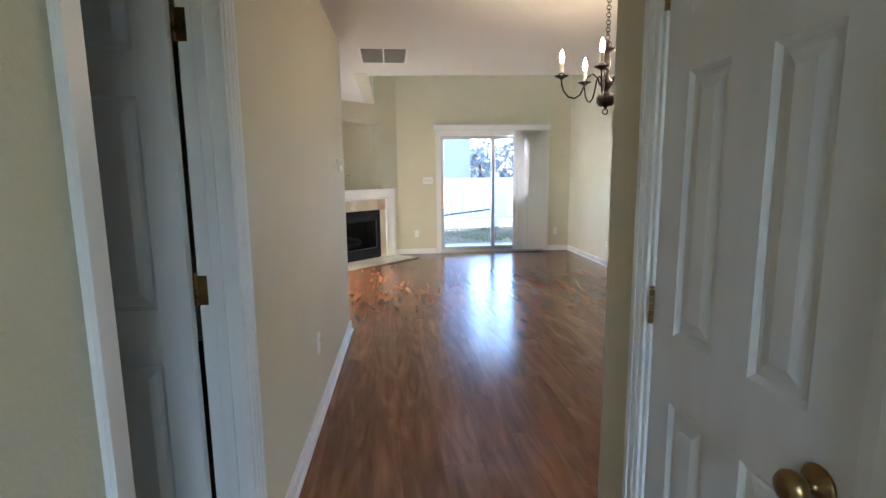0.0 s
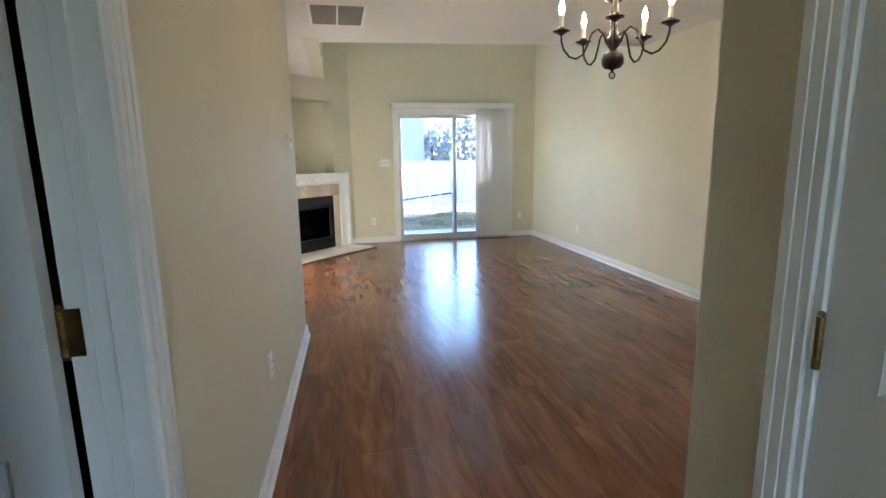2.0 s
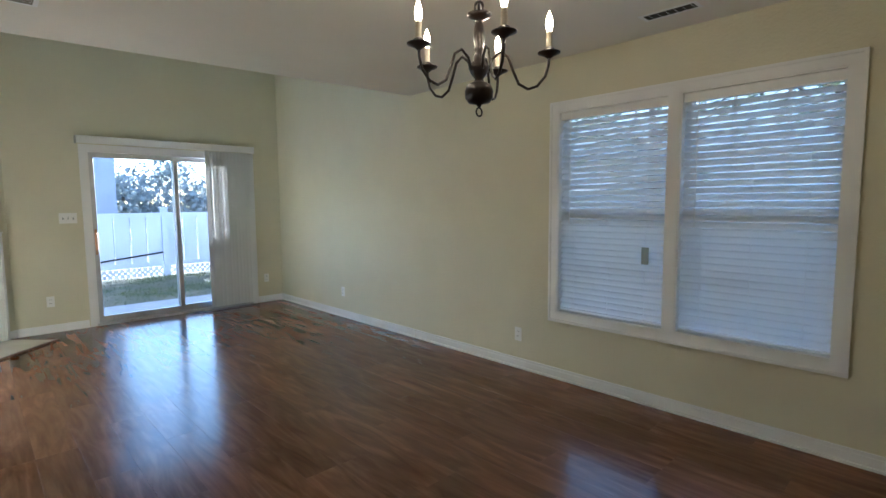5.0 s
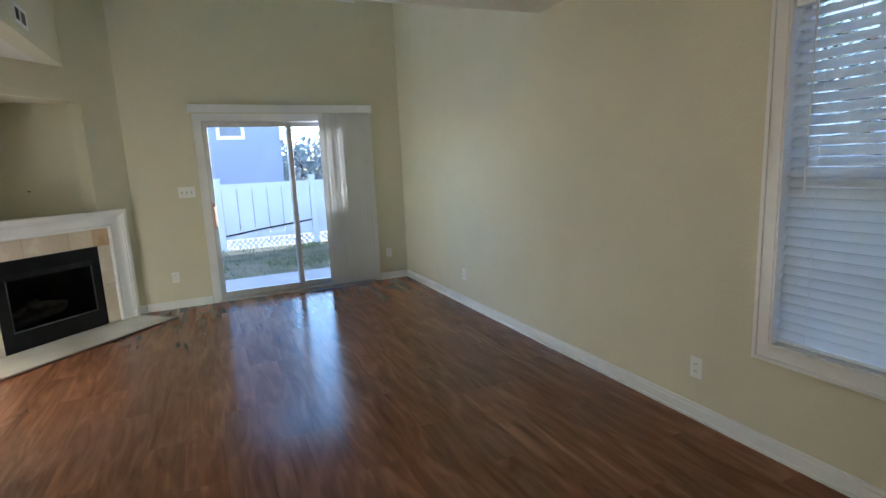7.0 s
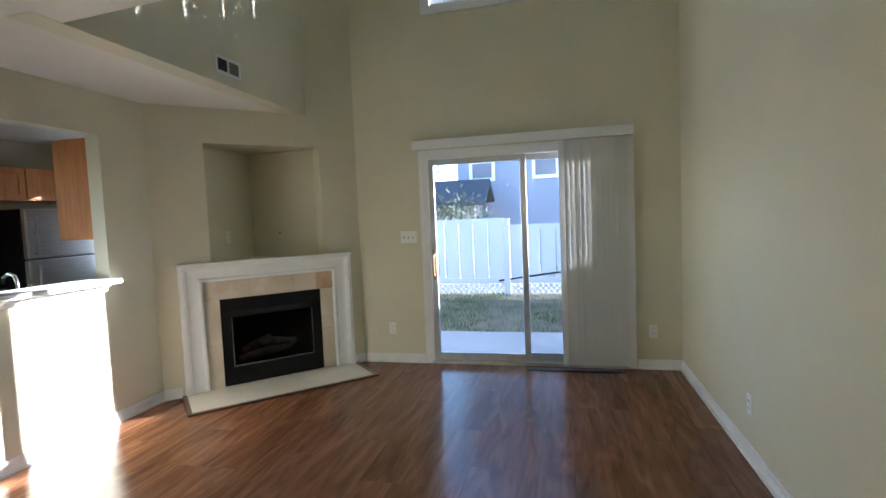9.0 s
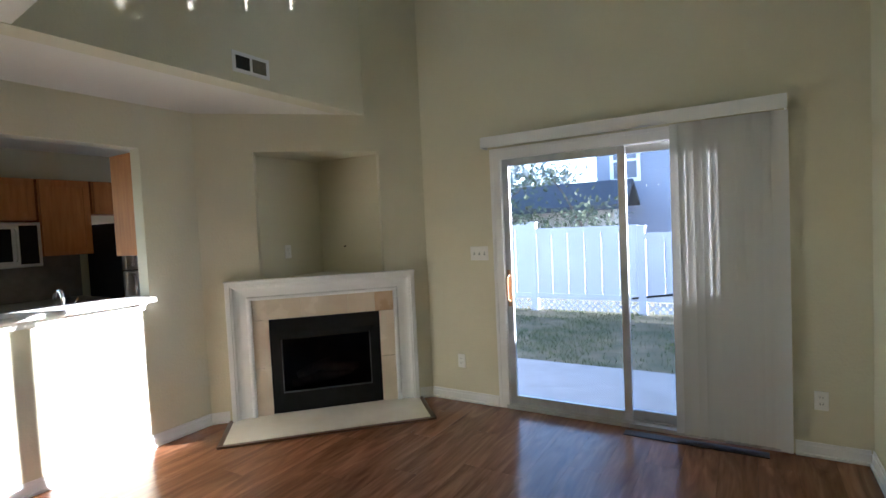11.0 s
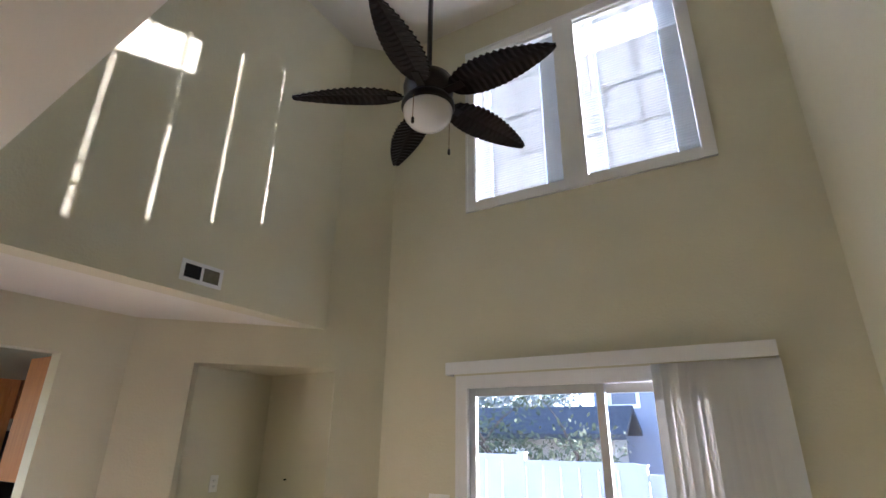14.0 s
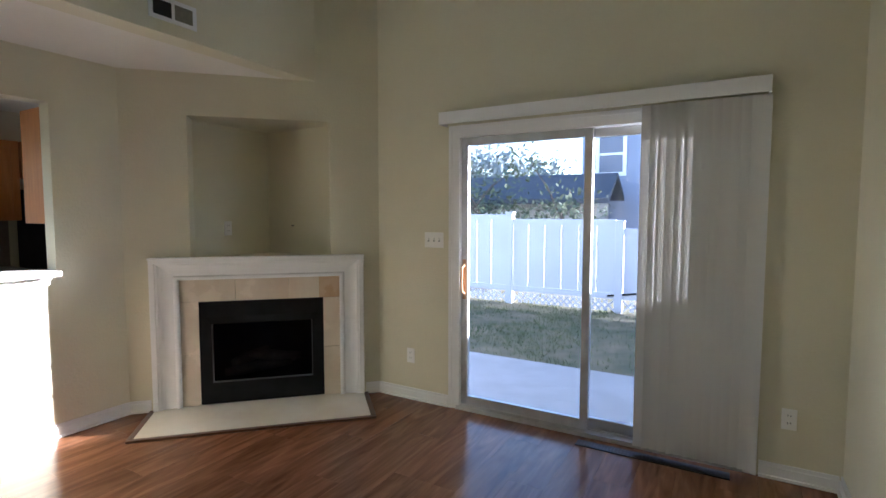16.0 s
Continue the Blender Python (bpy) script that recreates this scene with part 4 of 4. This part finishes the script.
for k in range(5):
    A = FM @ Matrix.Rotation(radians(68 + 72 * k), 4, "Z") @ Matrix.Translation((0, 0, 3.20)) @ Matrix.Rotation(radians(-13), 4, "X")
    bm = bmesh.new()
    n = 34
    top, bot = [], []
    for i in range(n + 1):
        u = i / n
        x = 0.13 + 0.53 * u
        wd = 0.083 * math.sin(math.pi * min(1, u ** 0.72 * 0.97 + 0.03)) ** 0.75 + 0.008
        wd *= 1 + 0.05 * math.cos(i * math.pi)
        zc = -0.02 * u * u
        top.append([bm.verts.new(A @ Vector((x, s * wd, zc + 0.006 + 0.012 * (1 - abs(s)) + 0.002 * math.cos(i * math.pi) * (abs(s) > 0.3)))) for s in (-1, -0.5, 0, 0.5, 1)])
        bot.append([bm.verts.new(A @ Vector((x, s * wd, zc - 0.002 + 0.012 * (1 - abs(s)) + 0.002 * math.cos(i * math.pi) * (abs(s) > 0.3)))) for s in (-1, -0.5, 0, 0.5, 1)])
    for a1, b1 in ((top, bot),):
        for i in range(n):
            for j in range(4):
                bm.faces.new((top[i][j], top[i + 1][j], top[i + 1][j + 1], top[i][j + 1]))
                bm.faces.new((bot[i][j], bot[i][j + 1], bot[i + 1][j + 1], bot[i + 1][j]))
            bm.faces.new((top[i][0], bot[i][0], bot[i + 1][0], top[i + 1][0]))
            bm.faces.new((top[i][4], top[i + 1][4], bot[i + 1][4], bot[i][4]))
    for r in (0, n):
        for j in range(4):
            bm.faces.new((top[r][j], top[r][j + 1], bot[r][j + 1], bot[r][j]))
    pp.append(finish("blade", bm, M_FANB))
    pp.append(boxes("blade_iron", [(0.09, 0.20, -0.02, 0.02, -0.004, 0.001)], M_BRONZE, m=A))
for dx, dy, z in ((0.0, -0.125, 2.98), (0.05, 0.12, 2.93)):
    q = FC + Vector((dx, dy, 0))
    pp.append(tube("pull_chain", [(q.x, q.y, 3.15), (q.x, q.y, z + 0.03)], 0.0018, M_BRASS, seg=5))
    pp.append(lathe("pull_knob", [(0.003, 0.035), (0.007, 0.03), (0.0075, 0.005), (0.004, 0)], M_BRONZE, m=Matrix.Translation((q.x, q.y, z)), seg=10))
under(fan, *pp)

# ---- kitchen seen through the opening ----
sill = empty("bar_ledge", "white painted ledge on the pass-through half wall", "ledge")
boxes("shelf", [(-1.10, -0.80, 5.60, 7.06, 1.05, 1.082)], M_TRIM, sill, bevel=0.004)
boxes("apron", [(-0.948, -0.925, 5.62, 7.045, 0.99, 1.049)], M_TRIM, sill, bevel=0.003)
boxes("apron_bead", [(-0.925, -0.90, 5.62, 7.045, 1.025, 1.049)], M_TRIM, sill, bevel=0.003)


def cabinet(name, x0, x1, y0, y1, z0, z1, face, doors, label):
    """Oak wall or base cabinet with framed doors; face gives the side that they are on: '+x' or '-x'."""
    e = empty(name, label, "cabinet", ((x0 + x1) / 2, (y0 + y1) / 2, z0), group="kitchen cabinets")
    out = [boxes("body", [(x0, x1, y0, y1, z0, z1)], M_OAK)]
    w = (y1 - y0) / doors
    s, xf = (1, x1) if face == "+x" else (-1, x0)
    for k in range(doors):
        a, b = y0 + k * w + 0.012, y0 + (k + 1) * w - 0.012
        bm = bmesh.new()
        fr = 0.055
        lo, hi = sorted((xf + s * 0.001, xf + s * 0.02))
        pl, ph = sorted((xf + s * 0.001, xf + s * 0.012))
        for q in ((a, a + fr, z0 + 0.012, z1 - 0.012), (b - fr, b, z0 + 0.012, z1 - 0.012), (a + fr, b - fr, z0 + 0.012, z0 + 0.012 + fr), (a + fr, b - fr, z1 - 0.012 - fr, z1 - 0.012)):
            add_box(bm, lo, hi, *q)
        add_box(bm, pl, ph, a + fr, b - fr, z0 + 0.012 + fr, z1 - 0.012 - fr)
        out.append(finish("door", bm, M_OAK))
    return under(e, *out)


cabinet("wall_cabinet", -3.45, -3.13, 7.27, 7.72, 1.37, 2.12, "+x", 1, "honey oak wall cabinet beside the refrigerator")
cabinet("wall_cabinet", -3.45, -3.13, 7.74, 8.62, 1.78, 2.12, "+x", 2, "honey oak cabinet above the refrigerator")
cabinet("wall_cabinet", -3.45, -3.13, 6.50, 7.25, 1.72, 2.12, "+x", 2, "honey oak cabinet above the microwave")
cabinet("wall_cabinet", -3.45, -3.13, 6.04, 6.48, 1.37, 2.12, "+x", 1, "honey oak wall cabinet on the kitchen wall")
cabinet("wall_cabinet", -1.40, -1.075, 7.11, 8.70, 1.37, 2.12, "-x", 3, "honey oak end cabinet by the pass-through")
cabinet("base_cabinet", -3.45, -2.86, 5.5, 7.70, 0, 0.88, "+x", 4, "honey oak base cabinet under the counter")
cabinet("base_cabinet", -1.66, -1.075, 5.2, 8.70, 0, 0.88, "-x", 5, "honey oak base cabinet behind the half wall")
for x0, x1, y0, y1 in ((-3.45, -2.83, 5.48, 7.715), (-1.69, -1.075, 5.18, 8.70)):
    tagged(boxes("countertop", [(x0, x1, y0, y1, 0.88, 0.918)], M_COUNTER, bevel=0.004), "speckled laminate kitchen countertop on base cabinets", "countertop", group="countertops")
tagged(boxes("backsplash", [(-3.45, -3.44, 6.02, 7.72, 0.92, 1.37)], M_SPLASH), "dark tiled kitchen backsplash", "trim", kind="structure")
mw = empty("microwave", "stainless over-range microwave with a black door", "microwave", (-3.3, 6.87, 1.28))
under(mw, boxes("body", [(-3.45, -3.06, 6.50, 7.25, 1.28, 1.70)], M_STEEL, bevel=0.005), boxes("door_glass", [(-3.06, -3.052, 6.56, 7.02, 1.34, 1.64)], M_BLACK), boxes("control_panel", [(-3.06, -3.052, 7.08, 7.22, 1.31, 1.67)], M_BLACK), tube("handle", [(-3.055, 7.05, 1.34), (-3.02, 7.05, 1.36), (-3.02, 7.05, 1.62), (-3.055, 7.05, 1.64)], 0.009, M_STEEL))
fr = empty("refrigerator", "stainless top-freezer refrigerator with black sides", "refrigerator", (-2.95, 8.13, 0))
under(fr, boxes("cabinet_body", [(-3.36, -2.67, 7.76, 8.52, 0.02, 1.67)], M_BLACK, bevel=0.006),
      boxes("freezer_door", [(-2.665, -2.60, 7.76, 8.52, 1.19, 1.67)], M_STEEL, bevel=0.012), boxes("fridge_door", [(-2.665, -2.60, 7.76, 8.52, 0.06, 1.18)], M_STEEL, bevel=0.012),
      tube("handle", [(-2.60, 7.83, 1.24), (-2.56, 7.83, 1.26), (-2.56, 7.83, 1.58), (-2.60, 7.83, 1.60)], 0.011, M_STEEL), tube("handle", [(-2.60, 7.83, 1.14), (-2.56, 7.83, 1.12), (-2.56, 7.83, 0.72), (-2.60, 7.83, 0.70)], 0.011, M_STEEL))
fa = empty("faucet", "chrome kitchen faucet on the counter", "faucet", (-1.30, 6.70, 0.918))
M_CHROME = surface("chrome", (0.7, 0.7, 0.7), (0.75, 0.75, 0.75), 0.1, 4, metal=1.0, rough_var=0.03)
under(fa, tube("spout", [(-1.30, 6.70, 0.918), (-1.30, 6.70, 1.10), (-1.32, 6.70, 1.15), (-1.37, 6.70, 1.165), (-1.42, 6.70, 1.14), (-1.43, 6.70, 1.10)], 0.012, M_CHROME), tube("lever", [(-1.30, 6.70, 1.0), (-1.30, 6.76, 1.05), (-1.30, 6.79, 1.10)], 0.008, M_CHROME))

# ---- outdoors ----
GZ = -0.12
tagged(boxes("ground", [(-400, 400, -300, 500, -0.6, GZ - 0.02)], M_SOIL), "dry winter lawn reaching far off", "ground", kind="structure")
tagged(boxes("patio", [(-1.5, 6.0, YB + 0.15, 10.5, -0.4, GZ + 0.03)], M_CONC, bevel=0.01), "pale concrete patio slab outside the door", "patio", kind="structure")
tagged(boxes("board", [(1.05, 1.98, 9.07, 9.16, GZ + 0.031, GZ + 0.055)], M_BOARD, bevel=0.004), "weathered wooden board lying on the patio", "board")
rng = random.Random(11)
verts, faces = [], []
for k in range(26000):
    x, y = rng.uniform(-4.5, 4.6), rng.uniform(10.45, 13.95)
    d = noise.noise(Vector((x * 0.9, y * 0.9, 3.0)))
    if d < 0.02 and rng.random() < 0.8:
        continue
    h, a, w = rng.uniform(0.02, 0.065), rng.uniform(0, 6.28), rng.uniform(0.003, 0.006)
    lx, ly = rng.uniform(-0.03, 0.03), rng.uniform(-0.03, 0.03)
    i = len(verts)
    verts += [(x - w * math.cos(a), y - w * math.sin(a), GZ - 0.02), (x + w * math.cos(a), y + w * math.sin(a), GZ - 0.02), (x + lx, y + ly, GZ - 0.02 + h)]
    faces.append((i, i + 1, i + 2))
me = bpy.data.meshes.new("grass")
me.from_pydata(verts, [], faces)
me.materials.append(M_BLADE)
tagged(new("grass", me), "short patchy green and dry grass", "grass", kind="stuff")


def fence_run(p, q, count, ztop, label):
    """White vinyl privacy fence from p to q: posts, rails, spaced boards and a lattice foot."""
    p, q = Vector((*p, 0)), Vector((*q, 0))
    d = (q - p) / count
    m0 = Matrix.Rotation(math.atan2(d.y, d.x), 4, "Z")
    for k in range(count):
        e = empty("fence_panel", label, "fence", tuple(p + d * k), group="fence panels")
        m = Matrix.Translation(p + d * k) @ m0
        L, zt = d.length, ztop
        post = bmesh.new()
        add_box(post, -0.06, 0.06, -0.06, 0.06, GZ - 0.1, zt + 0.10, m)
        add_box(post, -0.075, 0.075, -0.075, 0.075, zt + 0.10, zt + 0.125, m)
        parts = [finish("post", post, M_VINYL)]
        parts.append(boxes("rail", [(0.06, L - 0.06, -0.03, 0.03, zt - 0.10, zt), (0.06, L - 0.06, -0.03, 0.03, GZ + 0.2, GZ + 0.30)], M_VINYL, m=m))
        nb = 6
        w = (L - 0.12) / nb
        for i in range(nb):
            parts.append(boxes("fence_board", [(0.06 + i * w + 0.011, 0.06 + (i + 1) * w - 0.011, -0.014, 0.014, GZ + 0.30, zt - 0.10)], M_VINYL, m=m))
        lat = bmesh.new()
        n = 16
        for i in range(n):
            for s in (-1, 1):
                add_box(lat, -0.016, 0.016, 0.004 * s - 0.003, 0.004 * s + 0.003, -0.12, 0.12, m @ Matrix.Translation((0.1 + (L - 0.2) * (i + 0.5) / n, 0, GZ + 0.09)) @ Matrix.Rotation(radians(45 * s), 4, "Y"))
        parts.append(finish("lattice", lat, M_VINYL))
        under(e, *parts)


fence_run((-8.16, 13.9), (-0.66, 13.9), 4, 1.44, "white vinyl privacy fence panel with spaced boards")
fence_run((-0.66, 13.9), (1.22, 13.9), 1, 1.36, "white vinyl privacy fence panel with spaced boards")
fence_run((1.22, 13.9), (5.0, 13.9), 2, 1.22, "white vinyl privacy fence panel with spaced boards")
fence_run((4.15, 9.0), (4.15, 13.9), 3, 1.42, "white vinyl side fence panel along the yard")
rod = empty("rail_rod", "dark thin metal rod leaning along the fence", "rod", (1.6, 13.4, 0.1))
under(rod, tube("bar", [(1.05, 13.86, 0.13), (2.0, 13.855, 0.26), (3.1, 13.86, 0.38)], 0.016, M_BLACK))


def siding_house(name, x0, x1, y0, y1, h, ridge, along, mat, wins, label):
    """House with lap siding on its near sides, gabled roof and windows (wall, centre, z, w, h)."""
    e = empty(name, label, "house", ((x0 + x1) / 2, (y0 + y1) / 2, GZ))
    parts = [boxes("wall", [(x0, x1, y0, y1, GZ - 0.1, h)], mat)]
    bm = bmesh.new()
    n = int((h - GZ) / 0.13)
    for k in range(n):
        z = GZ + k * 0.13
        for s in ((x0 - 0.012, x1 + 0.012, y0 - 0.014, y0), (x0 - 0.014, x0, y0, y1)):
            add_box(bm, s[0], s[1], s[2], s[3], z, z + 0.118)
    parts.append(finish("siding", bm, mat))
    o = 0.35
    bm = bmesh.new()
    if along == "x":
        ym = (y0 + y1) / 2
        pr = [(y0 - o, h - 0.05), (ym, ridge), (y1 + o, h - 0.05)]
        lo = [[bm.verts.new((x, y, z)) for y, z in pr] + [bm.verts.new((x, y, z + 0.12)) for y, z in pr[::-1]] for x in (x0 - o, x1 + o)]
    else:
        xm = (x0 + x1) / 2
        pr = [(x0 - o, h - 0.05), (xm, ridge), (x1 + o, h - 0.05)]
        lo = [[bm.verts.new((x, y, z)) for x, z in pr] + [bm.verts.new((x, y, z + 0.12)) for x, z in pr[::-1]] for y in (y0 - o, y1 + o)]
    bm.faces.new(lo[0]), bm.faces.new(lo[1])
    for k in range(6):
        bm.faces.new((lo[0][k], lo[0][(k + 1) % 6], lo[1][(k + 1) % 6], lo[1][k]))
    parts.append(finish("roof", bm, M_ROOF))
    bm = bmesh.new()
    if along == "x":
        for x in (x0, x1):
            bm.faces.new([bm.verts.new(v) for v in ((x, y0, h), (x, y1, h), (x, (y0 + y1) / 2, ridge))])
    else:
        for y in (y0, y1):
            bm.faces.new([bm.verts.new(v) for v in ((x0, y, h), (x1, y, h), ((x0 + x1) / 2, y, ridge))])
    parts.append(finish("gable", bm, mat))
    for c0, z, w, hh, side in wins:
        bm, bg = bmesh.new(), bmesh.new()
        if side == "S":
            m = Matrix.Translation((c0, y0 - 0.03, z))
        else:
            m = Matrix.Translation((x0 - 0.03, c0, z)) @ Matrix.Rotation(radians(-90), 4, "Z")
        for b in ((-w / 2 - 0.09, -w / 2, 0, hh), (w / 2, w / 2 + 0.09, 0, hh), (-w / 2 - 0.09, w / 2 + 0.09, hh, hh + 0.1), (-w / 2 - 0.09, w / 2 + 0.09, -0.1, 0), (-w / 2, w / 2, hh / 2 - 0.03, hh / 2 + 0.03)):
            add_box(bm, b[0], b[1], -0.03, 0.03, b[2], b[3], m)
        add_box(bg, -w / 2, w / 2, -0.004, 0.012, 0, hh, m)
        parts += [finish("window_frame", bm, M_TRIM), finish("window_pane", bg, M_WINDARK)]
    return under(e, *parts)


siding_house("house", -0.8, 3.25, 19.3, 28.0, 5.6, 7.6, "y", M_SIDING, [(-0.05, 2.55, 0.6, 0.95, "S"), (1.84, 2.55, 0.6, 0.95, "S")], "grey-blue two-storey house with lap siding")
siding_house("shed", -4.6, -0.05, 17.75, 19.1, 1.75, 2.35, "x", M_SIDING2, [(-2.6, 0.7, 0.7, 0.7, "S")], "low tan outbuilding with a dark shingle roof")
# pale house added as a sun blocker for the dining windows
siding_house("house", 16.0, 22.0, -8.0, 17.0, 5.4, 7.4, "y", M_SIDING3, [(2.5, 0.9, 0.9, 1.4, "W"), (0.0, 0.9, 0.9, 1.4, "W"), (2.5, 3.4, 0.9, 1.4, "W")], "added pale two-storey house block that keeps sun off the dining windows")


def tree(name, x, y, height, spread, leaf, seed, label, leaves=1600, size=0.11):
    rng = random.Random(seed)
    e = empty(name, label, "tree", (x, y, GZ))
    bm = bmesh.new()
    tips = []
    base_pt = Vector((x, y, GZ - 0.05))
    pts = [base_pt + Vector((rng.uniform(-0.06, 0.06) * k, rng.uniform(-0.06, 0.06) * k, height * 0.6 * k / 4)) for k in range(5)]
    add_tube(bm, pts, [0.05 * height * f * 0.5 for f in (1, 0.8, 0.65, 0.5, 0.35)], 7)
    for k in range(9):
        s = pts[1 + k % 4]
        a = k * 2.4 + rng.uniform(-0.4, 0.4)
        r = spread * rng.uniform(0.55, 1.0)
        t = s + Vector((math.cos(a) * r, math.sin(a) * r, height * rng.uniform(0.12, 0.42)))
        mid = (s + t) / 2 + Vector((0, 0, 0.1))
        add_tube(bm, [s, mid, t], [0.011 * height, 0.007 * height, 0.003 * height], 5)
        tips += [mid, t, t]
    trunk = finish("trunk", bm, M_BARK)
    verts, faces = [], []
    for k in range(leaves):
        c0 = rng.choice(tips) + Vector((rng.gauss(0, 1), rng.gauss(0, 1), rng.gauss(0, 0.8))) * spread * 0.22
        u = Vector((rng.gauss(0, 1), rng.gauss(0, 1), rng.gauss(0, 1))).normalized()
        v = u.orthogonal().normalized()
        s = size * rng.uniform(0.6, 1.4)
        i = len(verts)
        verts += [c0 - u * s, c0 + v * s * 0.45, c0 + u * s, c0 - v * s * 0.45]
        faces.append((i, i + 1, i + 2, i + 3))
    me = bpy.data.meshes.new("leaves")
    me.from_pydata([tuple(v) for v in verts], [], faces)
    me.materials.append(leaf)
    crown = tagged(new("leaves", me), kind="stuff")
    return under(e, trunk, crown)


tree("tree", -2.2, 16.1, 2.9, 1.5, M_LEAF, 1, "bare-twigged green shrub tree behind the fence", 1500, 0.06)
tree("tree", -0.5, 16.2, 2.6, 0.9, M_LEAF, 2, "bare-twigged green shrub tree behind the fence", 800, 0.055)
tree("tree", -4.6, 16.2, 3.2, 1.6, M_LEAF, 3, "bare-twigged green shrub tree behind the fence", 1500, 0.065)
# distant trees, their haze carried by the leaf colour
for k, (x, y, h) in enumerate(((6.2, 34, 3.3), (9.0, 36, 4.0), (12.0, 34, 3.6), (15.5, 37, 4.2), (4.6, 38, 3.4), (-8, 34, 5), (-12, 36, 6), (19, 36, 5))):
    tree("tree", x, y, h, 2.6, M_LEAF_HAZE, 20 + k, "leafy tree in the distance beyond the yard", 1500, 0.2)
for k, (x, y) in enumerate(((7.4, 2.6), (8.2, 5.6))):
    tree("tree", x, y, 5.2, 1.5, M_LEAF, 40 + k, "leafy tree beside the house wall", 900, 0.1)

# ---- floor planks, each its own piece ----
PW, PL = 0.194, 1.21
mesh_cache = {}


def plank(x, y, w, ln):
    key = (round(w, 3), round(ln, 3))
    if key not in mesh_cache:
        bm = bmesh.new()
        b = 0.0007
        lo = [bm.verts.new(v) for v in ((0, 0, -0.006), (w, 0, -0.006), (w, ln, -0.006), (0, ln, -0.006))]
        mi = [bm.verts.new(v) for v in ((0, 0, -b * 0.25), (w, 0, -b * 0.25), (w, ln, -b * 0.25), (0, ln, -b * 0.25))]
        hi = [bm.verts.new(v) for v in ((b, b, 0), (w - b, b, 0), (w - b, ln - b, 0), (b, ln - b, 0))]
        bm.faces.new(hi)
        for p, q in ((lo, mi), (mi, hi)):
            for k in range(4):
                bm.faces.new((p[k], p[(k + 1) % 4], q[(k + 1) % 4], q[k]))
        me = bpy.data.meshes.new("plank")
        bm.to_mesh(me)
        bm.free()
        me.materials.append(M_FLOOR)
        mesh_cache[key] = me
    ob = new("plank", mesh_cache[key])
    ob.location = (x, y, 0)
    ob.parent = floor


def lay(x0, x1, y0, y1, seed):
    rng = random.Random(seed)
    k = 0
    x = x0
    while x < x1 - 0.01:
        w = min(PW, x1 - x)
        y = y0 - [0.0, 0.4, 0.8, 0.2, 0.6, 1.0][k % 6] * PL + 0.0
        while y < y1 - 0.01:
            a, b = max(y, y0), min(y + PL, y1)
            if b - a > 0.02:
                plank(x, a, w - 0.0006, b - a - 0.0006)
            y += PL
        x += PW
        k += 1


lay(-0.95, XE, 1.73, YB, 1)
lay(-0.33, XR, -1.2, 1.73, 2)
lay(-3.45, -1.07, HALL_END, YB, 3)
